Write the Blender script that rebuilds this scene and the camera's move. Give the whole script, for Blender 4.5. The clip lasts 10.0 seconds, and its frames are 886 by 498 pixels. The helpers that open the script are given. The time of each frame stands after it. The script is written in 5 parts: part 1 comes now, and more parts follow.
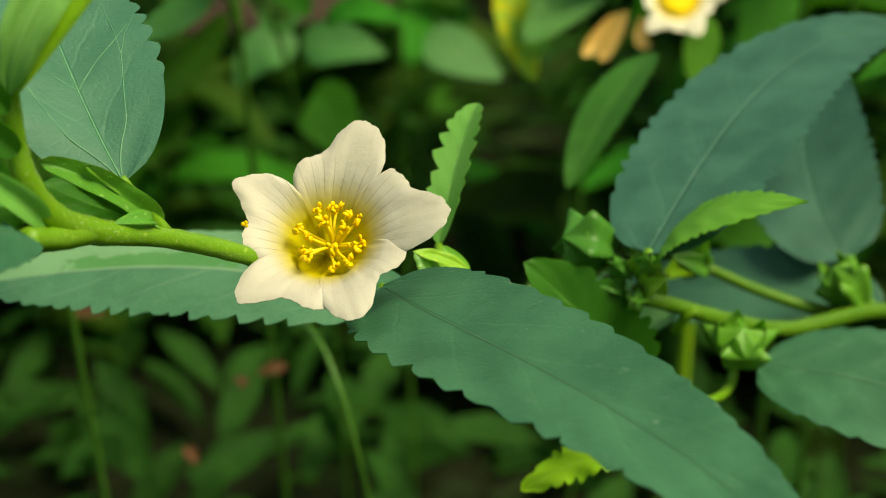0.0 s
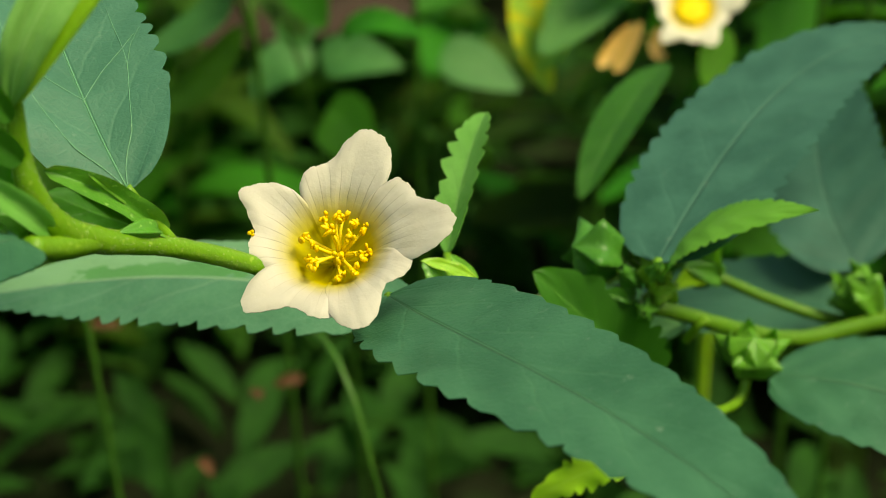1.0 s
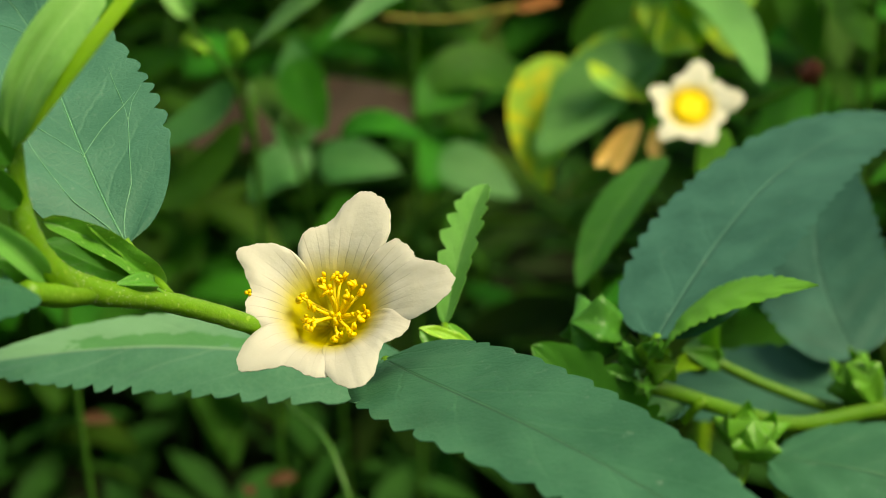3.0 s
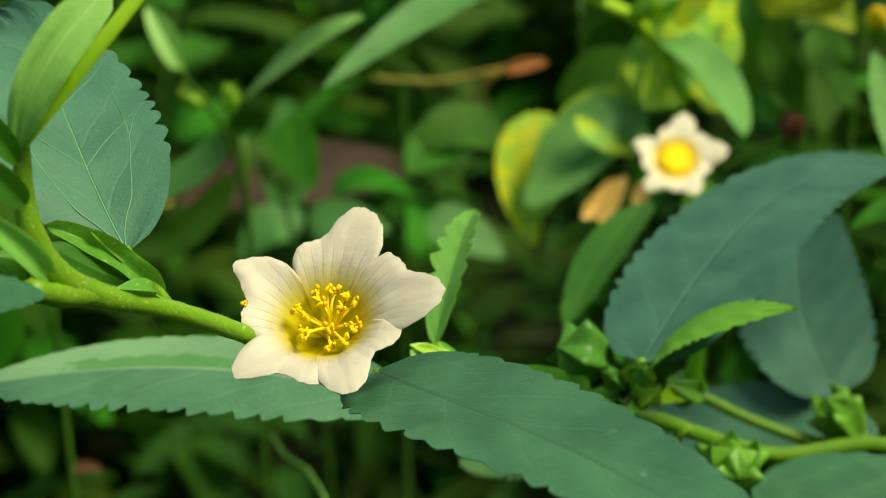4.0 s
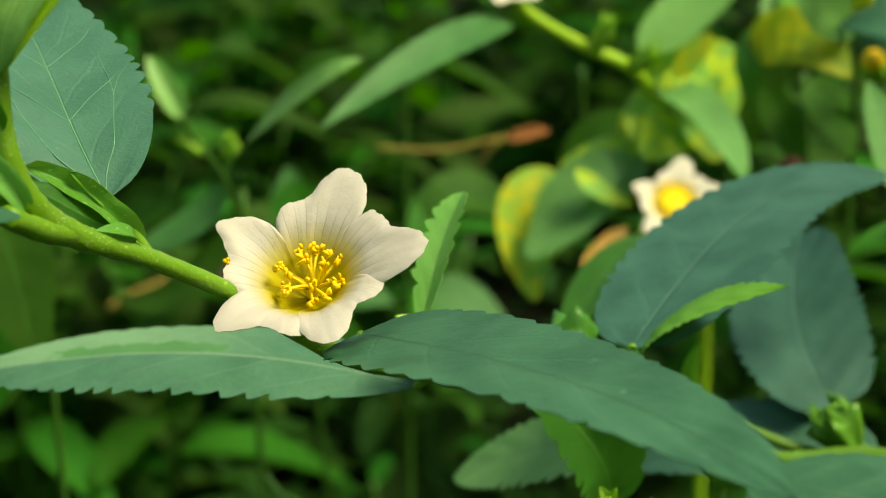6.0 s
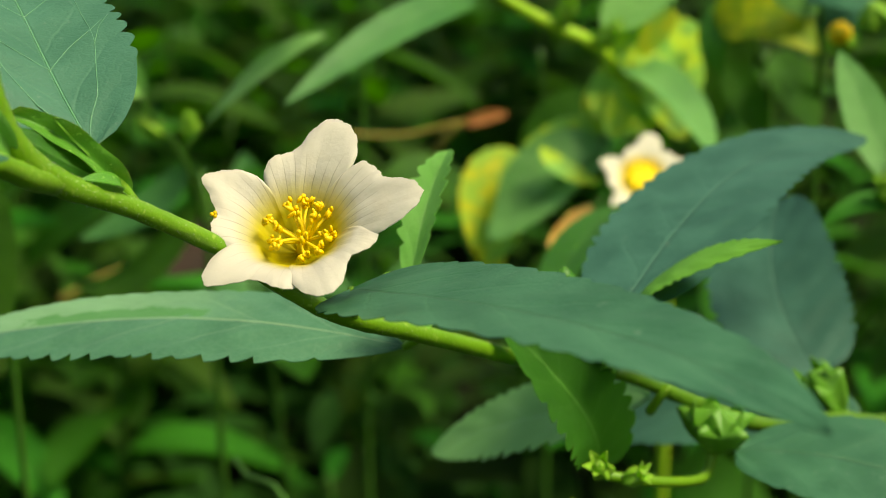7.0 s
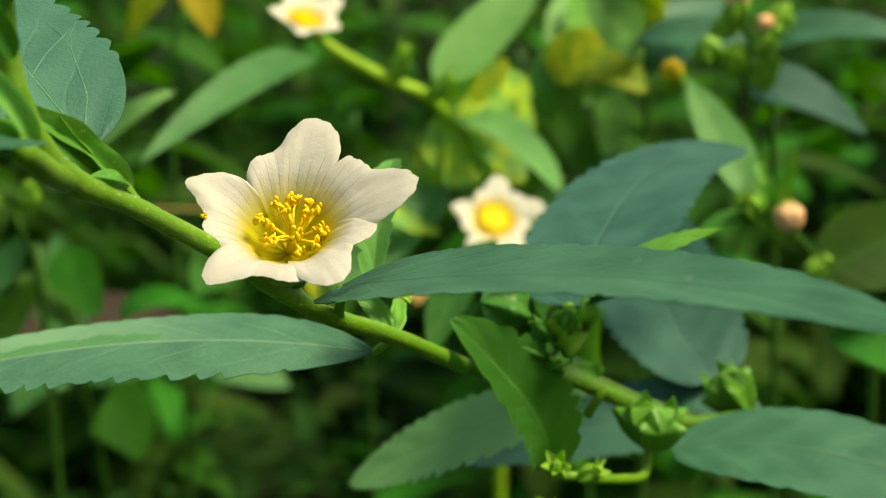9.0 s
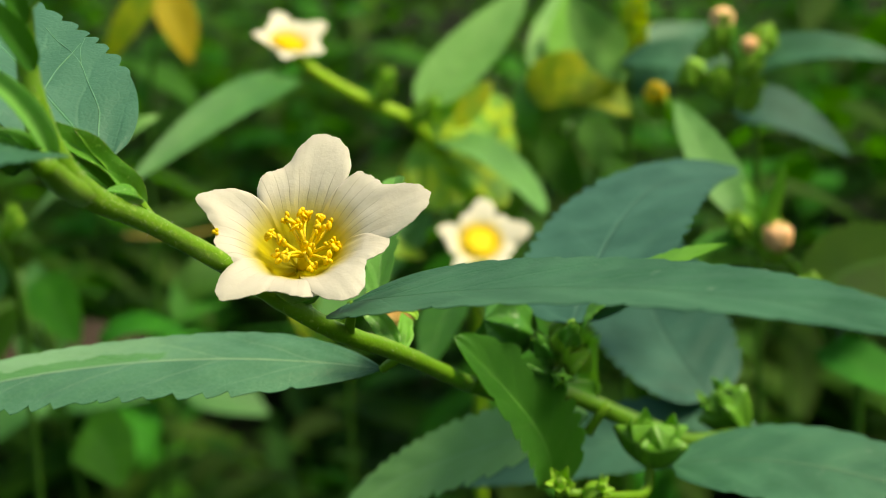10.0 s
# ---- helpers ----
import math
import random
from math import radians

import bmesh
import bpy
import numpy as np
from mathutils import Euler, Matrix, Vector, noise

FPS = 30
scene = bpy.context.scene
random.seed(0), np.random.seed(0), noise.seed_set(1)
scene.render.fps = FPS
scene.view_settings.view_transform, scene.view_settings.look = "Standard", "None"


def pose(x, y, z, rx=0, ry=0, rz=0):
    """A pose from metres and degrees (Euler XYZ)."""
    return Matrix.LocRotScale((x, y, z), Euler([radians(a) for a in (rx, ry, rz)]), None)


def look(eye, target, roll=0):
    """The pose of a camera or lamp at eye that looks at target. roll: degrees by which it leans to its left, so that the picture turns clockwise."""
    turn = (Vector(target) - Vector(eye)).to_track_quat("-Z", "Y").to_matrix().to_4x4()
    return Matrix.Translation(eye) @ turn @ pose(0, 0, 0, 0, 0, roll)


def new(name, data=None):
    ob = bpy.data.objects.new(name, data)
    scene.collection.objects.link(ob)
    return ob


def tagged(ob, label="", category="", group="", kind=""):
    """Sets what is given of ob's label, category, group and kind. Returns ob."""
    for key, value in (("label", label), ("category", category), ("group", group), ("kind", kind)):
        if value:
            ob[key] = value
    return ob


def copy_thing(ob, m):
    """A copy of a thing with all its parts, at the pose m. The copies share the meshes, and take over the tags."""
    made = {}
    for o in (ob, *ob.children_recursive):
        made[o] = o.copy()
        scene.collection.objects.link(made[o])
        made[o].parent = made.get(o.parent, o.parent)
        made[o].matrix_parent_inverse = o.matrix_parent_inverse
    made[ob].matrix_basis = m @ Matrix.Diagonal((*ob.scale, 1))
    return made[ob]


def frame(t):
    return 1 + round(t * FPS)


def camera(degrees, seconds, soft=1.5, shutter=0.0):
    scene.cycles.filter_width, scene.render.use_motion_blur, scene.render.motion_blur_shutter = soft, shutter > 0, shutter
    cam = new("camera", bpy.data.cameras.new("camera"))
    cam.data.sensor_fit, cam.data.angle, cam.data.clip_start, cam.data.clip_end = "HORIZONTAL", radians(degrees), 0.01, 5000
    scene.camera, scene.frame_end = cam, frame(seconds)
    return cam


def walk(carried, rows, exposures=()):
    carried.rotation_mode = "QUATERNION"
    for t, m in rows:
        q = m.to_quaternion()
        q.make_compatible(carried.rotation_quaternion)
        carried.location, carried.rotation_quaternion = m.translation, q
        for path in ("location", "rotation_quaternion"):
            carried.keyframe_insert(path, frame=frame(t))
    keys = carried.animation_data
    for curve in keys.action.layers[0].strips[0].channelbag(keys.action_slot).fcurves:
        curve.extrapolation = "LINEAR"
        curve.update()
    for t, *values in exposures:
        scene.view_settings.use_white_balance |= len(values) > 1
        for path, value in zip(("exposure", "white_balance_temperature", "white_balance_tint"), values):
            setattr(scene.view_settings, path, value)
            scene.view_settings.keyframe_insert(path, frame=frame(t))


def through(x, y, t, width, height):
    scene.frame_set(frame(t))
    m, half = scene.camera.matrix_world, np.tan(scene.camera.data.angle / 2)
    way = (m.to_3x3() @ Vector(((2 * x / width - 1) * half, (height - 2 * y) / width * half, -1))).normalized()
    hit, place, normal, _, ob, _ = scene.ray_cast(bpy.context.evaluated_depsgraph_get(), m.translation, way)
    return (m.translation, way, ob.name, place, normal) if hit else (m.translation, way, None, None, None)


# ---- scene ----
cam = camera(28.85, 10.0, 0.9)
cam.data.dof.use_dof = True
cam.data.dof.focus_distance = 0.151
cam.data.dof.aperture_fstop = 37.0
PATH = [
    (0, (0.00999, -0.13117, 0.39779), (0.00953, 0.29737, 0.14020), -0.34),
    (0.5, (0.01154, -0.12892, 0.39928), (0.00993, 0.29784, 0.13875), -0.60),
    (1, (0.01148, -0.13124, 0.39727), (0.00435, 0.29935, 0.14322), -0.94),
    (1.5, (0.01015, -0.13380, 0.39664), (0.00350, 0.30092, 0.14970), -0.45),
    (2, (0.01077, -0.13401, 0.39546), (0.00670, 0.30886, 0.16340), 0.37),
    (2.5, (0.01206, -0.13383, 0.39307), (0.00586, 0.31406, 0.17091), -0.18),
    (2.7, (0.01138, -0.13276, 0.39301), (0.00541, 0.31441, 0.16940), -0.14),
    (3.8, (0.01100, -0.13771, 0.38776), (0.00780, 0.31770, 0.18137), 0.37),
    (4, (0.01091, -0.13985, 0.38830), (0.00884, 0.31819, 0.18780), 0.49),
    (4.5, (0.00981, -0.14516, 0.38630), (0.00974, 0.32009, 0.20316), 0.00),
    (5, (0.01181, -0.14388, 0.37887), (0.00913, 0.32350, 0.20125), -0.38),
    (5.2, (0.01226, -0.14336, 0.37728), (0.00895, 0.32490, 0.20199), -0.11),
    (6.3, (0.01396, -0.14535, 0.37206), (0.00751, 0.32702, 0.20829), 0.21),
    (6.5, (0.01254, -0.14551, 0.37061), (0.00909, 0.32717, 0.20764), 0.27),
    (7, (0.00894, -0.14233, 0.36791), (0.02004, 0.32954, 0.20292), 0.34),
    (7.5, (0.00278, -0.14326, 0.37188), (0.03225, 0.32713, 0.20496), 0.04),
    (8, (-0.00200, -0.14450, 0.37083), (0.04090, 0.32607, 0.20735), -0.57),
    (8.5, (-0.00680, -0.14453, 0.36680), (0.05629, 0.32706, 0.21312), -0.73),
    (9, (-0.01409, -0.14388, 0.35857), (0.07502, 0.32888, 0.22236), -0.43),
    (9.5, (-0.01842, -0.14272, 0.35926), (0.08409, 0.33034, 0.23392), -0.42),
    (10, (-0.01834, -0.14318, 0.35725), (0.08191, 0.32969, 0.22940), -0.46),
]
walk(cam, [(t, look(eye, target, roll)) for t, eye, target, roll in PATH], [(0.0, 0.38, 8900.0, -10.0), (5.0, 0.46, 8550.0, -7.0), (10.0, 0.53, 8250.0, -3.0)])

# ---- light: open shade under a bright, softly lit sky ----
SUN_ELEVATION, SUN_TURN = 60.0, 112.0
world = bpy.data.worlds.new("sky")
scene.world = world
world.use_nodes = True
sky = world.node_tree.nodes.new("ShaderNodeTexSky")
sky.sky_type, sky.sun_disc = "NISHITA", False
sky.sun_elevation, sky.sun_rotation = radians(SUN_ELEVATION), radians(SUN_TURN)
sky.air_density, sky.dust_density, sky.ozone_density = 1.2, 2.5, 1.0
background = world.node_tree.nodes["Background"]
background.inputs["Strength"].default_value = 0.1
world.node_tree.links.new(sky.outputs["Color"], background.inputs["Color"])
sun = new("sun", bpy.data.lights.new("sun", "SUN"))
sun.data.energy, sun.data.angle, sun.data.color = 3.7, radians(22), (1.0, 0.94, 0.82)
sun.matrix_world = look((0.6 * math.sin(radians(SUN_TURN)), 0.6 * math.cos(radians(SUN_TURN)), math.tan(radians(SUN_ELEVATION)) * 0.6), (0, 0, 0))


# ---- materials ----
class Mat:
    """A small builder of node materials."""

    def __init__(self, name, rough=0.5, spec=0.5):
        self.m = bpy.data.materials.new(name)
        self.m.use_nodes = True
        self.t = self.m.node_tree
        self.b = self.t.nodes["Principled BSDF"]
        self.b.inputs["Roughness"].default_value = rough
        self.b.inputs["Specular IOR Level"].default_value = spec

    def node(self, kind, **values):
        n = self.t.nodes.new(kind)
        for k, v in values.items():
            n.inputs[k].default_value = v
        return n

    def link(self, a, b):
        self.t.links.new(a, b)

    def math(self, op, a, b=None, c=None):
        n = self.t.nodes.new("ShaderNodeMath")
        n.operation = op
        for i, v in enumerate((a, b, c)):
            if v is None:
                continue
            if isinstance(v, (int, float)):
                n.inputs[i].default_value = v
            else:
                self.link(v, n.inputs[i])
        return n.outputs[0]

    def ramp(self, fac, lo, hi):
        n = self.t.nodes.new("ShaderNodeMapRange")
        n.interpolation_type = "SMOOTHSTEP"
        n.inputs["From Min"].default_value, n.inputs["From Max"].default_value = lo, hi
        self.link(fac, n.inputs["Value"])
        return n.outputs[0]

    def noise(self, scale, detail=4, rough=0.55, coords="Object"):
        n = self.node("ShaderNodeTexNoise", Scale=scale, Detail=detail, Roughness=rough)
        if coords:
            self.link(self.t.nodes.new("ShaderNodeTexCoord").outputs[coords], n.inputs["Vector"])
        return n.outputs["Fac"]

    def mix(self, fac, a, b):
        n = self.t.nodes.new("ShaderNodeMix")
        n.data_type = "RGBA"
        for v, i in ((fac, 0), (a, 6), (b, 7)):
            if isinstance(v, (int, float)):
                n.inputs[i].default_value = v
            elif isinstance(v, tuple):
                n.inputs[i].default_value = (*v, 1)
            else:
                self.link(v, n.inputs[i])
        return n.outputs[2]

    def colour(self, socket):
        self.link(socket, self.b.inputs["Base Color"])
        self.base = socket
        return self

    def bump(self, height, strength, distance):
        n = self.node("ShaderNodeBump", Strength=strength, Distance=distance)
        self.link(height, n.inputs["Height"])
        self.link(n.outputs["Normal"], self.b.inputs["Normal"])
        return self

    def translucent(self, amount, tint, share=0.85):
        """Light that comes through a thin blade."""
        tr = self.t.nodes.new("ShaderNodeBsdfTranslucent")
        self.link(self.mix(share, self.base, tint), tr.inputs["Color"])
        mx = self.node("ShaderNodeMixShader", Fac=amount)
        self.link(self.b.outputs[0], mx.inputs[1])
        self.link(tr.outputs[0], mx.inputs[2])
        self.link(mx.outputs[0], self.t.nodes["Material Output"].inputs["Surface"])
        return self


def leaf_material(name, dark, light, vein, rough=0.5, spec=0.5, through=0.2, glow=(0.2, 0.45, 0.05), veins=7.0, vary=0.0, blotch=None, scuff=0.0, vein_strength=1.0, wear_sheen=None, cleft=0.0):
    """A leaf blade: cells, side veins and a midrib drawn along the blade's own coordinates, with wear, a painted sheen
    and a painted groove shadow.
    """
    k = Mat(name, rough, spec)
    uv = k.t.nodes.new("ShaderNodeUVMap")
    sep = k.t.nodes.new("ShaderNodeSeparateXYZ")
    k.link(uv.outputs[0], sep.inputs[0])
    across = k.math("ABSOLUTE", k.math("MULTIPLY_ADD", sep.outputs[0], 2.0, -1.0))
    wob = k.noise(220.0, 2)
    along = k.math("ADD", sep.outputs[1], k.math("MULTIPLY_ADD", wob, 0.05, -0.025))
    lat = k.math("FRACT", k.math("SUBTRACT", k.math("MULTIPLY", along, veins), k.math("MULTIPLY", across, 1.3)))
    lat = k.math("ABSOLUTE", k.math("SUBTRACT", lat, 0.5))
    side = k.math("SUBTRACT", 1.0, k.ramp(lat, 0.0, 0.06))
    side = k.math("MULTIPLY", side, k.math("SUBTRACT", 1.0, k.ramp(across, 0.45, 0.95)))
    rib = k.math("SUBTRACT", 1.0, k.ramp(across, 0.010, 0.035))
    groove = k.math("SUBTRACT", 1.0, k.ramp(k.math("ABSOLUTE", k.math("SUBTRACT", sep.outputs[0], 0.51)), 0.003, 0.010))
    net = k.node("ShaderNodeTexVoronoi", Scale=1100.0)
    net.feature = "DISTANCE_TO_EDGE"
    k.link(k.t.nodes.new("ShaderNodeTexCoord").outputs["Object"], net.inputs["Vector"])
    mesh_lines = k.math("SUBTRACT", 1.0, k.ramp(net.outputs["Distance"], 0.02, 0.12))
    cells = k.noise(2600.0, 3)
    patch = k.ramp(k.noise(150.0, 5), 0.3, 0.7)
    body = k.mix(k.math("MULTIPLY_ADD", patch, 0.8, k.math("MULTIPLY_ADD", cells, 0.5, -0.25)), dark, light)
    if vary:
        info = k.t.nodes.new("ShaderNodeObjectInfo")
        hue = k.node("ShaderNodeHueSaturation")
        k.link(k.math("MULTIPLY_ADD", info.outputs["Random"], vary * 0.08, 0.5 - vary * 0.07), hue.inputs["Hue"])
        k.link(k.math("MULTIPLY_ADD", k.math("POWER", info.outputs["Random"], 2.5), vary * 1.3, 1.0 - vary * 0.6), hue.inputs["Value"])
        hue.inputs["Saturation"].default_value = 1.1
        k.link(body, hue.inputs["Color"])
        body = hue.outputs[0]
    if blotch:
        body = k.mix(k.ramp(k.noise(260.0, 5, 0.65), 0.47, 0.55), body, blotch)
    lines = k.math("MAXIMUM", k.math("MULTIPLY", side, 0.2), k.math("MULTIPLY", rib, 0.75))
    body = k.mix(k.math("MULTIPLY", mesh_lines, 0.06), body, vein)
    body = k.mix(k.math("MULTIPLY", lines, vein_strength), body, vein)
    # the midrib groove's shadow, painted as a dark line
    body = k.mix(k.math("MULTIPLY", groove, cleft), body, tuple(c * 0.45 for c in dark))
    if wear_sheen:
        edge = k.math("MULTIPLY_ADD", k.noise(330.0, 5, 0.65), 0.3, -0.15)
        half = k.math("SUBTRACT", 1.0, sep.outputs[0])
        u, v = k.math("SUBTRACT", edge, k.math("SUBTRACT", sep.outputs[0], 1.0)), k.math("ADD", sep.outputs[1], edge)
        # upper half paler: a grazing sheen painted into the colour
        pale = k.math("MULTIPLY", k.ramp(half, 0.505, 0.53), k.ramp(v, 0.22, 0.60))
        body = k.mix(k.math("MULTIPLY", pale, 0.75), body, (0.21, 0.40, 0.20))
        reach = k.math("MULTIPLY", k.math("SUBTRACT", 1.0, k.ramp(k.math("ABSOLUTE", k.math("SUBTRACT", v, 0.55)), 0.16, 0.175)), k.math("MULTIPLY", k.ramp(half, 0.515, 0.525), k.math("SUBTRACT", 1.0, k.ramp(u, 0.68, 0.70))))
        body = k.mix(k.math("MULTIPLY", reach, 0.85), body, wear_sheen)
    if scuff:
        grey = k.math("MULTIPLY", k.math("MAXIMUM", k.ramp(k.noise(900.0, 5, 0.7), 0.62, 0.72), k.ramp(k.noise(3400.0, 2), 0.70, 0.76)), scuff)
        body = k.mix(grey, body, (0.2, 0.3, 0.22))
    k.colour(body)
    gloss = k.math("MULTIPLY_ADD", cells, 0.22, rough - 0.1)
    k.link(gloss, k.b.inputs["Roughness"])
    relief = k.math("ADD", k.math("MULTIPLY", cells, 0.35), k.math("SUBTRACT", k.math("MULTIPLY", patch, 0.5), k.math("MULTIPLY", lines, 0.8)))
    relief = k.math("SUBTRACT", relief, k.math("ADD", k.math("MULTIPLY", mesh_lines, 0.05), k.math("MULTIPLY", groove, cleft)))
    k.bump(relief, 0.5, 0.0004)
    return k.translucent(through, glow).m


LEAF = leaf_material("leaf_mature", (0.026, 0.110, 0.056), (0.052, 0.172, 0.092), (0.085, 0.225, 0.115), 0.54, 0.36, 0.14, (0.12, 0.42, 0.05), 6.0, 0, None, 0.5, 0.6, None, 0.6)
# bluer than leaf_mature: the sky's reflection put into the base colour
LEAF_BROAD_SKY = leaf_material("leaf_broad_sky", (0.025, 0.092, 0.068), (0.046, 0.142, 0.106), (0.066, 0.18, 0.13), 0.6, 0.24, 0.12, (0.1, 0.38, 0.08), 6.0, 0, None, 0.4, 0.55, None, 0.3)
LEAF_UNDER = leaf_material("leaf_underside", (0.042, 0.142, 0.09), (0.062, 0.185, 0.122), (0.12, 0.29, 0.175), 0.55, 0.4, 0.14, (0.12, 0.42, 0.06), 5.0, 0, None, 0.3, 0.5)
LEAF_CHEWED = leaf_material("leaf_chewed", (0.05, 0.16, 0.085), (0.085, 0.23, 0.13), (0.32, 0.5, 0.3), 0.46, 0.45, 0.16, (0.12, 0.42, 0.05), 6.0, 0, None, 0.25, 0.9, (0.07, 0.235, 0.06), 0.2)
LEAF_YOUNG = leaf_material("leaf_young", (0.14, 0.38, 0.04), (0.22, 0.5, 0.08), (0.24, 0.5, 0.12), 0.5, 0.4, 0.42, (0.62, 0.95, 0.22), 9.0)
LEAF_TIP = leaf_material("leaf_tip", (0.2, 0.44, 0.1), (0.26, 0.5, 0.14), (0.5, 0.75, 0.3), 0.45, 0.45, 0.32, (0.5, 0.9, 0.3), 2.0)
LEAF_FOLDED = leaf_material("leaf_folded", (0.026, 0.115, 0.012), (0.046, 0.17, 0.02), (0.16, 0.38, 0.08), 0.45, 0.45, 0.4, (0.45, 0.88, 0.15), 7.0)
LEAF_SPROUT = leaf_material("leaf_sprout", (0.15, 0.40, 0.075), (0.23, 0.5, 0.13), (0.3, 0.58, 0.2), 0.5, 0.4, 0.4, (0.6, 0.92, 0.35), 5.0)
LEAF_YELLOW = leaf_material("leaf_yellow", (0.5, 0.4, 0.02), (0.62, 0.5, 0.04), (0.6, 0.5, 0.1), 0.5, 0.4, 0.5, (0.95, 0.8, 0.1), 6.0)
LEAF_LIME = leaf_material("leaf_lime", (0.22, 0.46, 0.02), (0.34, 0.56, 0.04), (0.38, 0.6, 0.12), 0.5, 0.4, 0.38, (0.85, 0.98, 0.2), 8.0)
LEAF_BACK = leaf_material("leaf_far", (0.024, 0.115, 0.018), (0.055, 0.2, 0.034), (0.1, 0.28, 0.06), 0.6, 0.22, 0.42, (0.42, 0.85, 0.10), 7.0, 0.9)
LEAF_PALE = leaf_material("leaf_pale", (0.15, 0.35, 0.09), (0.23, 0.45, 0.14), (0.25, 0.42, 0.15), 0.5, 0.4, 0.36, (0.6, 0.92, 0.35), 7.0)
# lighter than leaf_pale: light painted in where a leaf above shades it
LEAF_PALE_LIT = leaf_material("leaf_pale_lit", (0.2, 0.45, 0.14), (0.28, 0.55, 0.2), (0.32, 0.55, 0.28), 0.55, 0.4, 0.3, (0.6, 0.9, 0.4), 7.0)
LEAF_GREY = leaf_material("leaf_grey", (0.13, 0.33, 0.09), (0.2, 0.43, 0.14), (0.2, 0.38, 0.15), 0.5, 0.4, 0.36, (0.5, 0.85, 0.3), 7.0)
LEAF_MID = leaf_material("leaf_mid", (0.05, 0.18, 0.048), (0.085, 0.25, 0.07), (0.15, 0.34, 0.12), 0.52, 0.35, 0.36, (0.4, 0.8, 0.2), 7.0)
# yellowing mottled leaves, their colours also brightened to stand for stronger sun
LEAF_MOTTLED_LIT = leaf_material("leaf_mottled_lit", (0.34, 0.6, 0.08), (0.5, 0.72, 0.12), (0.5, 0.66, 0.1), 0.5, 0.4, 0.45, (0.9, 1.0, 0.25), 8.0, 0, (0.82, 0.76, 0.06))
LEAF_FLECKED_LIT = leaf_material("leaf_flecked_lit", (0.22, 0.5, 0.1), (0.34, 0.62, 0.15), (0.36, 0.56, 0.1), 0.5, 0.4, 0.45, (0.75, 1.0, 0.25), 8.0, 0, (0.62, 0.74, 0.06))
LEAF_OLIVE = leaf_material("leaf_olive", (0.16, 0.3, 0.012), (0.28, 0.38, 0.015), (0.25, 0.3, 0.03), 0.5, 0.4, 0.58, (0.8, 0.85, 0.12), 7.0, 0, (0.42, 0.46, 0.02))
# leaf_far darkened: shade of the low and far undergrowth, painted into the green
LEAF_BACK_SHADED = leaf_material("leaf_far_shaded", (0.008, 0.044, 0.006), (0.02, 0.082, 0.012), (0.04, 0.12, 0.03), 0.65, 0.12, 0.25, (0.3, 0.7, 0.08), 7.0, 0.9)
# green of the lowest leaves, darkened to paint in the shade under the weeds
LEAF_FLOOR_SHADED = leaf_material("leaf_floor_shaded", (0.01, 0.045, 0.006), (0.022, 0.085, 0.011), (0.04, 0.12, 0.02), 0.75, 0.15, 0.2, (0.2, 0.5, 0.08), 7.0)
LEAF_RUST = leaf_material("leaf_rust", (0.06, 0.025, 0.01), (0.11, 0.045, 0.018), (0.25, 0.12, 0.05), 0.7, 0.3, 0.2, (0.5, 0.2, 0.06), 6.0)
LEAF_DRY = leaf_material("leaf_dry", (0.42, 0.16, 0.05), (0.55, 0.24, 0.09), (0.5, 0.25, 0.1), 0.7, 0.3, 0.3, (0.7, 0.35, 0.12), 6.0)
LEAF_DEAD = leaf_material("leaf_dead", (0.022, 0.011, 0.006), (0.042, 0.02, 0.011), (0.08, 0.045, 0.025), 0.7, 0.3, 0.1, (0.3, 0.15, 0.05), 6.0)


def stem_material(name, a, b, spots):
    k = Mat(name, 0.45, 0.4)
    body = k.mix(k.noise(320.0, 4), a, b)
    body = k.mix(k.ramp(k.noise(1500.0, 3), 0.62, 0.7), body, spots)
    k.colour(body)
    k.bump(k.noise(2500.0, 3), 0.4, 0.0002)
    k.b.inputs["Subsurface Weight"].default_value = 0.15
    k.b.inputs["Subsurface Radius"].default_value = (0.3, 0.6, 0.1)
    k.b.inputs["Subsurface Scale"].default_value = 0.002
    return k.m


STEM = stem_material("stem_green", (0.09, 0.22, 0.009), (0.15, 0.305, 0.016), (0.24, 0.37, 0.06))
# stem_green darkened: the shade of the leaves above, painted in
STEM_SHADED = stem_material("stem_green_shaded", (0.06, 0.16, 0.010), (0.10, 0.22, 0.016), (0.16, 0.26, 0.05))
STEM_BACK = stem_material("stem_far", (0.10, 0.25, 0.02), (0.17, 0.34, 0.035), (0.2, 0.32, 0.08))
STEM_LIME = stem_material("stem_lime", (0.25, 0.47, 0.02), (0.36, 0.56, 0.04), (0.3, 0.4, 0.1))
# stem_far darkened, the undergrowth's shade put into its colour
STEM_BACK_SHADED = stem_material("stem_far_shaded", (0.035, 0.11, 0.012), (0.06, 0.16, 0.02), (0.1, 0.2, 0.04))
CALYX = stem_material("calyx_green", (0.05, 0.19, 0.018), (0.10, 0.28, 0.035), (0.22, 0.42, 0.1))
CALYX_MID = stem_material("calyx_mid", (0.07, 0.22, 0.02), (0.13, 0.31, 0.035), (0.18, 0.38, 0.06))
CALYX_DEEP = stem_material("calyx_deep", (0.03, 0.13, 0.012), (0.06, 0.2, 0.025), (0.09, 0.25, 0.04))
CALYX_BRIGHT = stem_material("calyx_bright", (0.16, 0.36, 0.03), (0.28, 0.5, 0.05), (0.4, 0.55, 0.1))
BUD_LIME = stem_material("bud_lime", (0.45, 0.58, 0.012), (0.62, 0.7, 0.03), (0.7, 0.75, 0.1))
